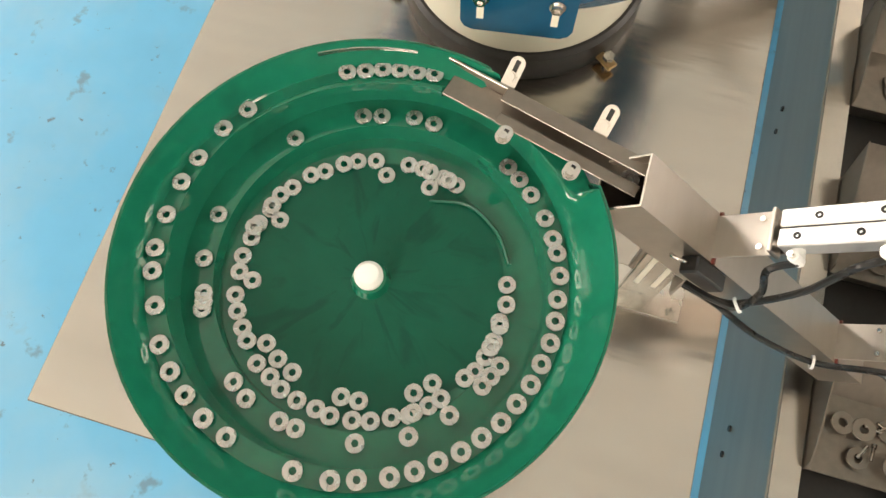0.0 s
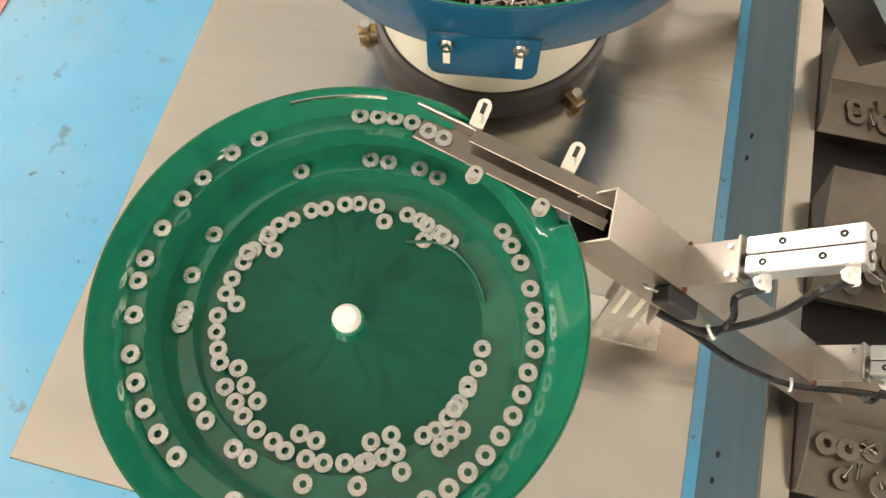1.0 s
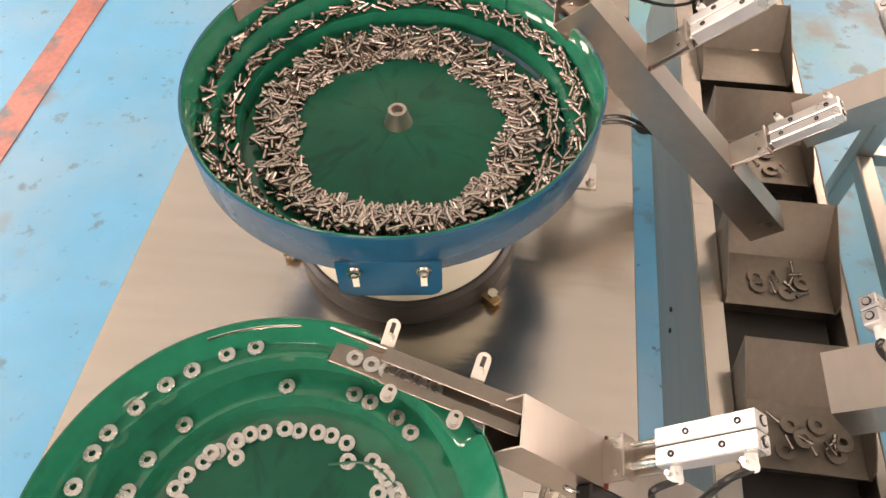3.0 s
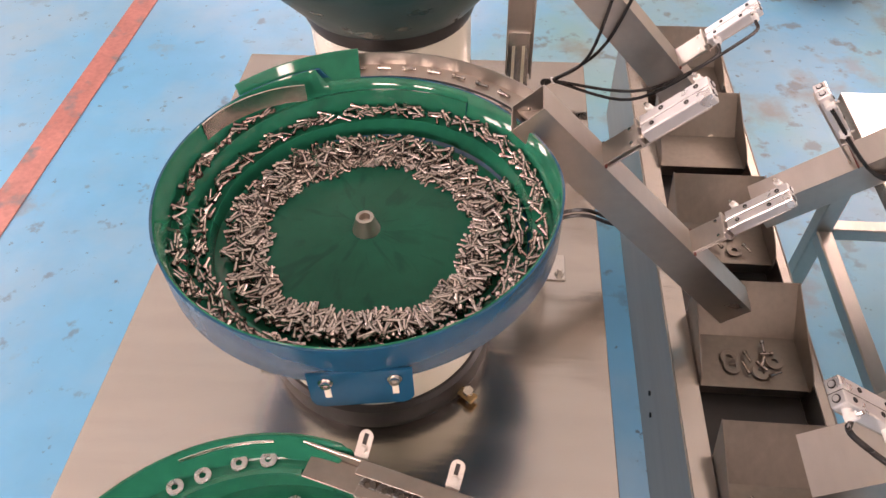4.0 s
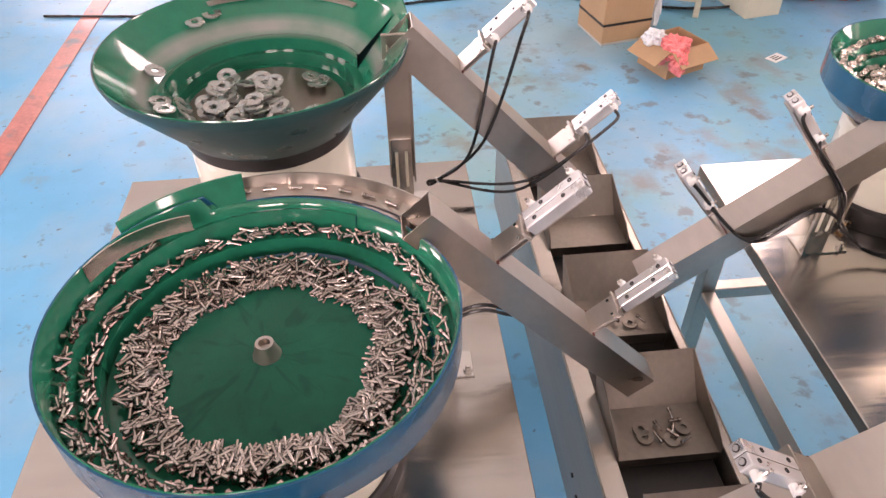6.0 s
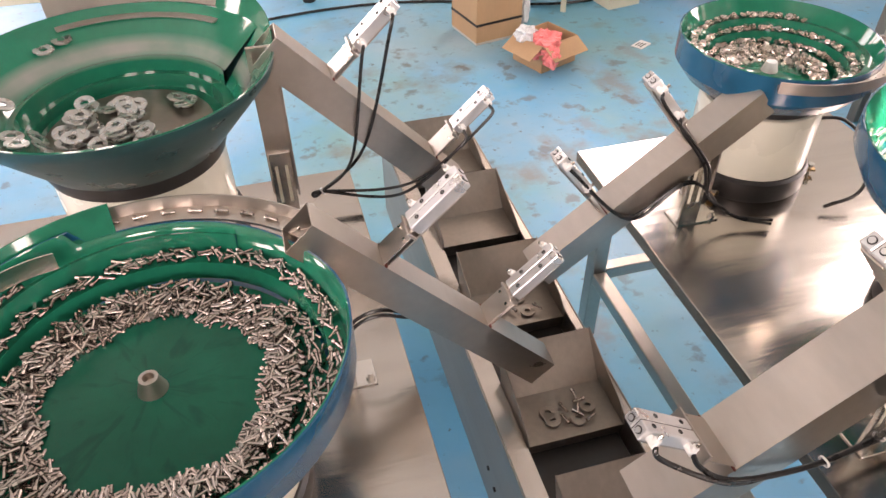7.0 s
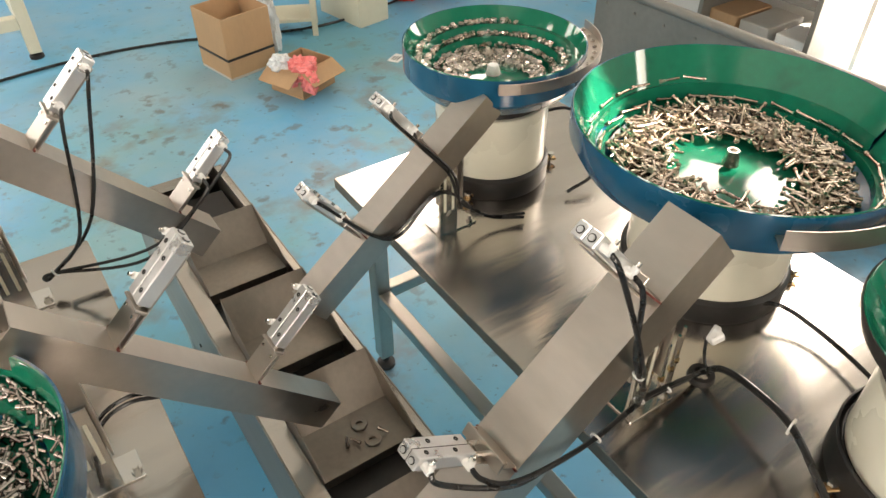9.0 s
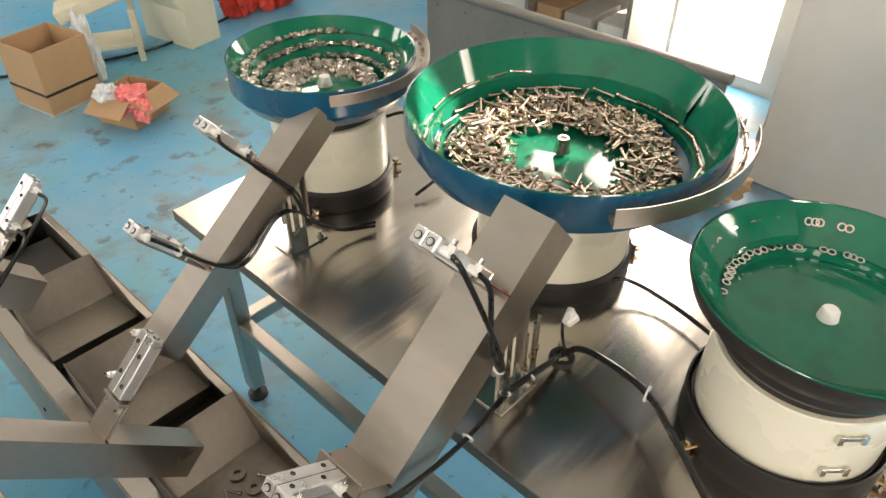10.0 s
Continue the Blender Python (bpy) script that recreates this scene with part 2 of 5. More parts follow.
def rubbed_band(m, z0, half, paint, amount):
    """A ring round a bowl's wall where running parts have rubbed the coating grey."""
    t, n = m.node_tree, m.node_tree.nodes
    bsdf = n["Principled BSDF"]
    before = bsdf.inputs["Base Color"].links[0].from_socket
    co, sep, k = n.new("ShaderNodeTexCoord"), n.new("ShaderNodeSeparateXYZ"), n.new("ShaderNodeTexNoise")
    k.inputs["Scale"].default_value, k.inputs["Detail"].default_value = 9.0, 5.0
    t.links.new(co.outputs["Object"], sep.inputs[0])
    t.links.new(co.outputs["Object"], k.inputs["Vector"])
    away, size, soft, both, mix = n.new("ShaderNodeMath"), n.new("ShaderNodeMath"), n.new("ShaderNodeMapRange"), n.new("ShaderNodeMath"), n.new("ShaderNodeMix")
    away.operation, away.inputs[1].default_value = "SUBTRACT", z0
    t.links.new(sep.outputs["Z"], away.inputs[0])
    size.operation = "ABSOLUTE"
    t.links.new(away.outputs[0], size.inputs[0])
    soft.inputs["From Min"].default_value, soft.inputs["From Max"].default_value, soft.inputs["To Max"].default_value = half, half * 0.25, amount * 1.7
    t.links.new(size.outputs[0], soft.inputs["Value"])
    both.operation = "MULTIPLY"
    t.links.new(soft.outputs["Result"], both.inputs[0])
    t.links.new(k.outputs["Fac"], both.inputs[1])
    mix.data_type = "RGBA"
    mix.inputs[7].default_value = (*paint, 1)
    t.links.new(both.outputs[0], mix.inputs[0])
    t.links.new(before, mix.inputs[6])
    t.links.new(mix.outputs[2], bsdf.inputs["Base Color"])
    return m


GREEN_RUBBED = rubbed_band(material("rubbed_green_coating", (0.0005, 0.140, 0.080), 0.10, 0.0, 0.12, 9, coat=0.25, rough_vary=0.05, bump=0.012, bump_scale=25), 0.322, 0.020, (0.24, 0.25, 0.23), 0.9)
oil_streaks(GREEN_FLOOR, (0.0008, 0.040, 0.027), 0.45)


# ---- mesh helpers ----
def root(name, m, label, category, group="", kind=""):
    ob = new(name)
    ob.empty_display_size = 0.05
    ob.matrix_world = m
    return tagged(ob, label, category, group, kind)


def part(name, bm, mat, parent=None, label="", sharp=0.6):
    """One mesh object out of a bmesh, under a thing or a part."""
    for f in bm.faces:
        f.smooth = True
    for e in bm.edges:
        e.smooth = len(e.link_faces) == 2 and e.calc_face_angle(0) < sharp
    me = bpy.data.meshes.new(name)
    bm.to_mesh(me)
    bm.free()
    me.materials.append(mat)
    ob = new(name, me)
    if parent:
        ob.parent = parent
    return tagged(ob, label)


def box(bm, x0, x1, y0, y1, z0, z1, m=None, bevel=0.0):
    made = bmesh.ops.create_cube(bm, size=1, matrix=Matrix.Translation(((x0 + x1) / 2, (y0 + y1) / 2, (z0 + z1) / 2)) @ Matrix.Diagonal((abs(x1 - x0), abs(y1 - y0), abs(z1 - z0), 1)))
    verts = made["verts"]
    if bevel:
        edges = list({e for v in verts for e in v.link_edges})
        verts = bmesh.ops.bevel(bm, geom=edges, offset=bevel, segments=1, affect="EDGES", profile=0.5)["verts"]
        verts = list({v for v in verts})
    if m is not None:
        bmesh.ops.transform(bm, matrix=m, verts=verts)
    return bm


def a_box(x0, x1, y0, y1, z0, z1, m=None, bevel=0.0):
    return box(bmesh.new(), x0, x1, y0, y1, z0, z1, m, bevel)


def lathe(profile, seg=64, closed=False, m=None, bm=None):
    """Turn a profile of (r, z) about z."""
    bm = bm or bmesh.new()
    rings = []
    for r, z in profile:
        if r < 1e-6:
            rings.append([bm.verts.new((0, 0, z))] * seg)
        else:
            rings.append([bm.verts.new((r * math.cos(2 * math.pi * i / seg), r * math.sin(2 * math.pi * i / seg), z)) for i in range(seg)])
    pairs = list(zip(rings, rings[1:])) + ([(rings[-1], rings[0])] if closed else [])
    for a, b in pairs:
        for i in range(seg):
            j = (i + 1) % seg
            quad = []
            for v in (a[i], a[j], b[j], b[i]):
                if v not in quad:
                    quad.append(v)
            if len(quad) > 2:
                bm.faces.new(quad)
    if m is not None:
        bmesh.ops.transform(bm, matrix=m, verts=list({v for ring in rings for v in ring}))
    bmesh.ops.recalc_face_normals(bm, faces=bm.faces)
    return bm


def rod(bm, a, b, r, seg=12):
    a, b = Vector(a), Vector(b)
    m = Matrix.Translation((a + b) / 2) @ (b - a).to_track_quat("Z", "Y").to_matrix().to_4x4()
    bmesh.ops.create_cone(bm, cap_ends=True, segments=seg, radius1=r, radius2=r, depth=(b - a).length, matrix=m)
    return bm


def smooth_path(points, steps=6):
    """A Catmull-Rom line through the points."""
    p = [Vector(q) for q in points]
    p = [2 * p[0] - p[1]] + p + [2 * p[-1] - p[-2]]
    out = []
    for i in range(1, len(p) - 2):
        a, b, c, d = p[i - 1 : i + 3]
        for k in range(steps):
            u = k / steps
            out.append(0.5 * (2 * b + (c - a) * u + (2 * a - 5 * b + 4 * c - d) * u * u + (3 * b - a - 3 * c + d) * u**3))
    return out + [p[-2]]


def hose(points, r, steps=6, seg=8, bm=None):
    bm = bm or bmesh.new()
    line = smooth_path(points, steps)
    rings = []
    up = Vector((0.1, 0.2, 1)).normalized()
    for i, q in enumerate(line):
        d = (line[min(i + 1, len(line) - 1)] - line[max(i - 1, 0)]).normalized()
        s = d.cross(up)
        s = s.normalized() if s.length > 1e-3 else d.orthogonal().normalized()
        w = s.cross(d)
        rings.append([bm.verts.new(q + r * (math.cos(2 * math.pi * k / seg) * s + math.sin(2 * math.pi * k / seg) * w)) for k in range(seg)])
    for a, b in zip(rings, rings[1:]):
        for k in range(seg):
            bm.faces.new((a[k], a[(k + 1) % seg], b[(k + 1) % seg], b[k]))
    for ring in (rings[0], rings[-1]):
        bm.faces.new(ring)
    bmesh.ops.recalc_face_normals(bm, faces=bm.faces)
    return bm


def plate(outline, thick, m=None, bm=None, bevel=0.0):
    """A flat plate: an outline in x and y, thick along z."""
    bm = bm or bmesh.new()
    low = [bm.verts.new((x, y, 0)) for x, y in outline]
    high = [bm.verts.new((x, y, thick)) for x, y in outline]
    bm.faces.new(low[::-1]), bm.faces.new(high)
    for i in range(len(outline)):
        j = (i + 1) % len(outline)
        bm.faces.new((low[i], low[j], high[j], high[i]))
    if m is not None:
        bmesh.ops.transform(bm, matrix=m, verts=low + high)
    bmesh.ops.recalc_face_normals(bm, faces=bm.faces)
    return bm


def many(template, poses):
    """One mesh out of a template (verts, faces) at many poses."""
    verts, faces = template
    v0 = np.array(verts)
    allv, allf = [], []
    for m in poses:
        a = np.array(m)
        allf += [[i + len(v0) * len(allv) for i in f] for f in faces]
        allv.append(v0 @ a[:3, :3].T + a[:3, 3])
    return np.concatenate(allv).tolist(), allf


def template(bm):
    bm.verts.index_update()
    t = ([tuple(v.co) for v in bm.verts], [[v.index for v in f.verts] for f in bm.faces])
    bm.free()
    return t


def stuff(name, tpl, poses, mat, label, category):
    me = bpy.data.meshes.new(name)
    v, f = many(tpl, poses)
    me.from_pydata(v, [], f)
    me.shade_smooth()
    me.set_sharp_from_angle(angle=0.9)
    me.materials.append(mat)
    return tagged(new(name, me), label, category, kind="stuff")


# ---- the hall ----
TZ = 0.63


def hall():
    part_floor = a_box(HX0, HX1, HY0, HY1, -0.2, 0)
    tagged(part("floor", part_floor, FLOOR), "blue painted concrete floor, scuffed and stained", "floor", kind="structure")
    tagged(part("ceiling", a_box(HX0 - 0.24, HX1 + 0.24, HY0 - 0.24, HY1 + 0.24, HZ, HZ + 0.15), CEIL), "plain pale hall ceiling", "ceiling", kind="structure")

    def wall(name, along, at, a0, a1, holes, out):
        """A wall 0.24 thick along x or y with window holes (start, end) between z 2.0 and 3.5."""
        bm = bmesh.new()
        lo, hi = sorted((at, at + 0.24 * out))

        def piece(s, e, z0, z1):
            if along == "y":
                box(bm, lo, hi, s, e, z0, z1)
            else:
                box(bm, s, e, lo, hi, z0, z1)

        last = a0
        for s, e, z0, z1 in holes:
            piece(last, s, 0, HZ)
            piece(s, e, 0, z0)
            piece(s, e, z1, HZ)
            last = e
        piece(last, a1, 0, HZ)
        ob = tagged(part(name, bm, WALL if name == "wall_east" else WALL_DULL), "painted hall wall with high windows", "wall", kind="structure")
        for k, (s, e, z0, z1) in enumerate(holes):
            if e - s < 0.5:
                continue
            fm = bmesh.new()
            mid = (lo + hi) / 2 + 0.05 * out

            def bar(u0, u1, z0, z1):
                if along == "y":
                    box(fm, mid - 0.02, mid + 0.02, u0, u1, z0, z1)
                else:
                    box(fm, u0, u1, mid - 0.02, mid + 0.02, z0, z1)

            bar(s, e, z0, z0 + 0.05), bar(s, e, z1 - 0.05, z1)
            for q in range(3):
                u = s + (e - s - 0.05) * q / 2
                bar(u, u + 0.05, z0 + 0.05, z1 - 0.05)
            tagged(part("window_" + name[5:] + "_" + str(k + 1), fm, WHITE), "white metal window frame high in the wall", "window", kind="structure")
        return ob

    wall("wall_east", "y", HX1, HY0, HY1, EAST, 1)
    wall("wall_west", "y", HX0, HY0, HY1, WEST, -1)
    wall("wall_south", "x", HY0, HX0 - 0.24, HX1 + 0.24, SOUTH, -1)
    wall("wall_north", "x", HY1, HX0 - 0.24, HX1 + 0.24, NORTH, 1)
    tagged(part("ground", a_box(HX1 + 0.245, 40, -25, 25, -0.2, -0.002), PAVING), "pale concrete yard outside the door", "ground", kind="structure")
    # unseen slab added outside; it keeps the sun out of the other openings
    tagged(part("canopy", a_box(HX1 + 0.245, HX1 + 2.2, -1.0, 6.5, 3.62, 3.75), CEIL), "plain unseen canopy added to keep the sun off the windows", "canopy", kind="structure")
    tagged(part("floor_line", a_box(-0.80, -0.70, HY0, HY1, 0.0, 0.004), LINE), "worn red safety line painted on the floor", "floor line", kind="structure")


hall()


# ---- tables ----
def table(name, x0, x1, y0, y1, z, label, leg_in=0.045):
    r = root(name, pose((x0 + x1) / 2, (y0 + y1) / 2, 0), label, "work table")
    w, d = (x1 - x0) / 2, (y1 - y0) / 2
    part("tabletop", a_box(-w, w, -d, d, z - 0.028, z, bevel=0.0015), STEEL_TOP, r, "brushed stainless sheet top")
    lx, ly = w - leg_in, d - leg_in
    for sx in (-1, 1):
        for sy in (-1, 1):
            leg = part("leg", a_box(sx * lx - 0.02, sx * lx + 0.02, sy * ly - 0.02, sy * ly + 0.02, 0.045, z - 0.03, bevel=0.003), STEEL, r)
            part("foot", lathe([(0, 0.0), (0.026, 0.0), (0.026, 0.012), (0.01, 0.02), (0.01, 0.045), (0, 0.045)], 20, m=pose(sx * lx, sy * ly, 0)), BLACK, leg, "black levelling foot")
    for sy in (-1, 1):
        part("rail", a_box(-lx + 0.021, lx - 0.021, sy * ly - 0.018, sy * ly + 0.018, 0.262, 0.298, bevel=0.003), STEEL, r)
        part("apron", a_box(-lx + 0.021, lx - 0.021, sy * ly - 0.018, sy * ly + 0.018, z - 0.060, z - 0.0285, bevel=0.003), STEEL, r)
    for sx in (-1, 1):
        part("rail", a_box(sx * lx - 0.018, sx * lx + 0.018, -ly + 0.021, ly - 0.021, 0.262, 0.298, bevel=0.003), STEEL, r)
        part("apron", a_box(sx * lx - 0.018, sx * lx + 0.018, -ly + 0.021, ly - 0.021, z - 0.060, z - 0.0285, bevel=0.003), STEEL, r)
    return r


table("work_table", 0.203, 0.965, 0.092, 1.588, TZ, "brushed stainless work table carrying three vibrating bowls", 0.05)
table("work_table", 1.50, 2.187, 0.02, 1.503, TZ, "brushed stainless work table with square-tube legs", 0.065)


# ---- bucket conveyor ----
CX0, CX1, CZ = 1.106, 1.364, 0.47
PITCH = 0.285


def conveyor():
    r = root("bucket_conveyor", pose(0, 0, 0), "stainless bucket conveyor trough between the two tables", "conveyor")
    y0, y1 = -0.6, 1.965
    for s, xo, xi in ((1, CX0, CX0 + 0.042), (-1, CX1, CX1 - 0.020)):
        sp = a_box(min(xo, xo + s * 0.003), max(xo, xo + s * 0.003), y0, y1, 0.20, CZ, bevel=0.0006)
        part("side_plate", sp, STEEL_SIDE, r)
        part("lip", a_box(min(xo + s * 0.0035, xi), max(xo + s * 0.0035, xi), y0, y1, CZ - 0.003, CZ, bevel=0.0006), STEEL_TOP, r)
        part("inner_flange", a_box(min(xi - s * 0.002, xi), max(xi - s * 0.002, xi), y0, y1, CZ - 0.13, CZ - 0.0035), STEEL, r)
    part("end_plate", a_box(CX0, CX1, y1 + 0.0005, y1 + 0.003, 0.20, CZ), STEEL_TOP, r)
    part("end_lip", a_box(CX0 + 0.05, CX1 - 0.05, y1 - 0.045, y1, CZ - 0.003, CZ), STEEL_TOP, r)
    part("trough_floor", a_box(CX0 + 0.004, CX1 - 0.004, y0, y1, 0.22, 0.223), STEEL_RAW, r)
    part("belt", a_box(CX0 + 0.05, CX1 - 0.03, y0, y1 - 0.06, 0.422, 0.430), BLACK, r, "black conveyor belt under the buckets")
    for x in (CX0 + 0.03, CX1 - 0.03):
        for y in (0.1, 1.75):
            leg = part("leg", a_box(x - 0.02, x + 0.02, y - 0.02, y + 0.02, 0.03, 0.2, bevel=0.003), STEEL, r)
            part("foot", lathe([(0, 0), (0.025, 0), (0.025, 0.012), (0.01, 0.03), (0, 0.03)], 16, m=pose(x, y, 0)), BLACK, leg)
    for y, z in ((0.945, 0.30), (0.905, 0.285), (0.35, 0.30), (0.31, 0.285), (1.5, 0.30)):
        part("screw", rod(bmesh.new(), (CX0 - 0.003, y, z), (CX0 + 0.002, y, z), 0.005), DARK, r)
    return r


conveyor()


def bucket(m):
    """A folded steel bucket: a sloping back, a flat floor, low sides and a turned-down front lip; its origin is under the back edge, level with the floor."""
    r = root("conveyor_bucket", m, "dull folded steel bucket on the conveyor", "bucket", "buckets of the conveyor")
    w, t = 0.0915, 0.002
    prof = [(0.0, 0.075), (-0.069, 0.0), (-0.178, 0.0), (-0.170, -0.035)]  # y, z from the back edge forward
    for name, (a, b) in zip(("back_wall", "bottom", "front_lip"), zip(prof, prof[1:])):
        bm = bmesh.new()
        d = Vector((0, b[0] - a[0], b[1] - a[1])).normalized()
        nrm = Vector((0, -d.z, d.y)) * t
        vs = [Vector((sx * w, q[0], q[1])) + k * nrm for k in (0, 1) for q in (a, b) for sx in (-1, 1)]
        v = [bm.verts.new(c) for c in vs]
        for f in ((0, 1, 3, 2), (4, 6, 7, 5), (0, 4, 5, 1), (2, 3, 7, 6), (0, 2, 6, 4), (1, 5, 7, 3)):
            bm.faces.new([v[i] for i in f])
        bmesh.ops.recalc_face_normals(bm, faces=bm.faces)
        part(name, bm, STEEL_RAW, r)
    side = [(0.0, 0.078), (-0.150, 0.034), (-0.172, 0.022), (-0.180, 0.004), (-0.171, -0.035), (-0.040, -0.035)]
    for sx in (-1, 1):
        bm = plate(side, t, Matrix(((0, 0, 1, sx * (w + 0.0015) - t / 2), (1, 0, 0, 0), (0, 1, 0, 0), (0, 0, 0, 1))))
        part("side_wall", bm, STEEL_RAW, r)
    return r


BX = 1.2435
BZ = 0.465
BACKS = [1.045 + PITCH * k for k in (3, 2, 1, 0, -1, -2, -3, -4)]
BUCKETS = [bucket(pose(BX, BACKS[0], BZ))]
for y in BACKS[1:]:
    BUCKETS.append(copy_thing(BUCKETS[0], pose(BX, y, BZ)))


# ---- vibrating bowls ----
def spiral_bowl(R, rim, floor_z, r0, W, P, K, start, rw, hump=0.012, seg=120, slope=0.002, shelf=0.0, s_end=9.0):
    """The inside of a bowl: a floor with a low hump, and a track that climbs clockwise in K turns to the rim wall."""
    bm = bmesh.new()
    rings = []
    for i in range(seg + 1):
        u = i / seg
        a = radians(start) - 2 * math.pi * u
        edge = r0 + W * u
        prof = [(0.012, floor_z + hump), (r0 * 0.35, floor_z + hump * 0.62), (r0 * 0.7, floor_z + hump * 0.25), (r0 * 0.97, floor_z), (edge, floor_z + 0.001), (edge + 0.001, floor_z + 0.002 + P * u)]
        for k in range(K):
            h = floor_z + 0.002 + P * (u + k)
            ro = min(r0 + W * (u + k + 1), rw)
            if shelf and k == K - 1:
                ro = min(r0 + W * (u + k) + shelf * max(0.05, min(1.0, 1 - (u + k - s_end) / 0.08)), rw)
            top = floor_z + 0.002 + P * (u + k + 1) if k < K - 1 else rim - 0.004
            a_pt, b_pt = (ro - 0.001, h - slope), ((ro + 0.001) if k < K - 1 else R - 0.003, top)
            fade = max(0.0, min(1.0, (u - 0.79) / 0.19)) if shelf else 0.0
            if fade and k >= K - 2:
                # past the outlet the last turn melts into the wall
                fade = fade * fade * (3 - 2 * fade)
                foot_r, foot_z = r0 + W * (u + K - 2) + shelf, floor_z + 0.002 + P * (u + K - 2) - slope
                wall_pt = lambda q: (foot_r + (R - 0.003 - foot_r) * q, foot_z + (rim - 0.004 - foot_z) * q)
                for_a, for_b = (wall_pt(0.0), wall_pt(0.35)) if k == K - 2 else (wall_pt(0.6), wall_pt(1.0))
                a_pt = tuple(p + (q - p) * fade for p, q in zip(a_pt, for_a))
                b_pt = tuple(p + (q - p) * fade for p, q in zip(b_pt, for_b))
            prof += [a_pt, b_pt]
        prof += [(R - 0.001, rim), (R, rim - 0.002)]
        rings.append([bm.verts.new((r * math.cos(a), r * math.sin(a), z)) for r, z in prof])
    for a, b in zip(rings, rings[1:]):
        for k in range(len(a) - 1):
            bm.faces.new((a[k], b[k], b[k + 1], a[k + 1]))
    hub = bm.verts.new((0, 0, floor_z + hump))
    for a, b in zip(rings, rings[1:]):
        bm.faces.new((hub, b[0], a[0]))
    bmesh.ops.remove_doubles(bm, verts=bm.verts, dist=1e-5)
    bmesh.ops.recalc_face_normals(bm, faces=bm.faces)
    return bm


def floor_sheet(r, fz, r0, hump):
    """The worn floor of a bowl, just above its coating."""
    part("floor_disc", lathe([(0.012, fz + hump + 0.001), (r0 * 0.35, fz + hump * 0.62 + 0.001), (r0 * 0.7, fz + hump * 0.25 + 0.001), (r0 * 0.965, fz + 0.001)], 72), GREEN_FLOOR, r, "darker oily green bowl floor")


def notch(ob, a0, a1, z, ramp=0.1, top=9.0):
    """Cut a rim down to z between two angles, from the height top over a ramp of so many degrees after a0."""
    for v in ob.data.vertices:
        a = math.degrees(math.atan2(v.co.y, v.co.x))
        if a0 < a < a1:
            u = min(1.0, (a - a0) / ramp)
            limit = z if u >= 1 else top + (z - top) * u * u * (3 - 2 * u)
            v.co.z = min(v.co.z, limit)
    return ob


def feeder_base(r, Rd, top, turn, latch=True, paint=CREAM):
    """A drum on a dark base ring, with clamps and a latch; z from the table."""
    part("base_ring", lathe([(0, 0), (Rd + 0.008, 0), (Rd + 0.010, 0.004), (Rd + 0.010, 0.045), (Rd + 0.004, 0.050), (0, 0.050)], 72), BLACK, r, "black base ring")
    part("drum", lathe([(0, 0.0505), (Rd, 0.0505), (Rd, top - 0.03), (Rd - 0.002, top - 0.028), (0, top - 0.028)], 72), paint, r, "cream enamelled drum")
    part("collar", lathe([(0, top - 0.0275), (Rd * 0.93, top - 0.0275), (Rd * 0.93, top + 0.004), (0, top + 0.004)], 64), BLACK, r, "black rubber collar")
    for a in (turn, turn + 120, turn + 240):
        m = pose(0, 0, 0, 0, 0, a)
        clamp = part("clamp", a_box(Rd + 0.004, Rd + 0.036, -0.008, 0.008, 0.010, 0.015, m, 0.0015), BRASS, r, "brass hold-down clamp")
        part("clamp_bolt", lathe([(0, 0.0), (0.005, 0.0), (0.005, 0.021), (0.008, 0.021), (0.008, 0.027), (0, 0.027)], 6, m=m @ pose(Rd + 0.024, 0, 0)), STEEL_BRIGHT, clamp)
    if latch:
        m = pose(0, 0, 0, 0, 0, turn + 60)
        h = top * 0.52
        la = part("latch", a_box(Rd, Rd + 0.005, -0.012, 0.012, h - 0.004, h + 0.004, m, 0.001), STEEL_BRIGHT, r)
        for s in (-1, 1):
            part("latch_ear", a_box(Rd, Rd + 0.008, s * 0.016 - 0.003, s * 0.016 + 0.003, h - 0.009, h + 0.009, m, 0.001), STEEL_BRIGHT, la)


def tab(r, R, z, turn, mat, w=0.05, h=0.045, drop=0.6):
    """A hanging adjuster tab with two slots and bolts."""
    m = pose(0, 0, 0, 0, 0, turn) @ pose(R, 0, z, 0, 90 - 3, 0)
    out = [(0, -w), (h - 0.012, -w), (h - 0.004, -w + 0.004), (h, -w + 0.012), (h, w - 0.012), (h - 0.004, w - 0.004), (h - 0.012, w), (0, w)]
    t = part("tab", plate(out, 0.003, m), mat, r)
    for s in (-1, 1):
        part("slot", a_box(0.020, 0.042, s * 0.0365 - 0.0035, s * 0.0365 + 0.0035, 0.0032, 0.0036, m), CREAM, t, "pale open slot")
        part("bolt", lathe([(0, 0), (0.008, 0), (0.008, 0.0015), (0.0055, 0.0017), (0.0055, 0.006), (0.003, 0.006), (0.003, 0.003), (0, 0.003)], 16, m=m @ pose(0.013, s * 0.0365, 0.004)), STEEL_BRIGHT, t)
    return t


WASHER = lathe([(0.0034, 0), (0.0086, 0), (0.0088, 0.0003), (0.0088, 0.0017), (0.0086, 0.002), (0.0034, 0.002)], 22, True)
washer_mesh = bpy.data.meshes.new("washer")
WASHER.to_mesh(washer_mesh)
WASHER.free()
washer_mesh.materials.append(ZINC)

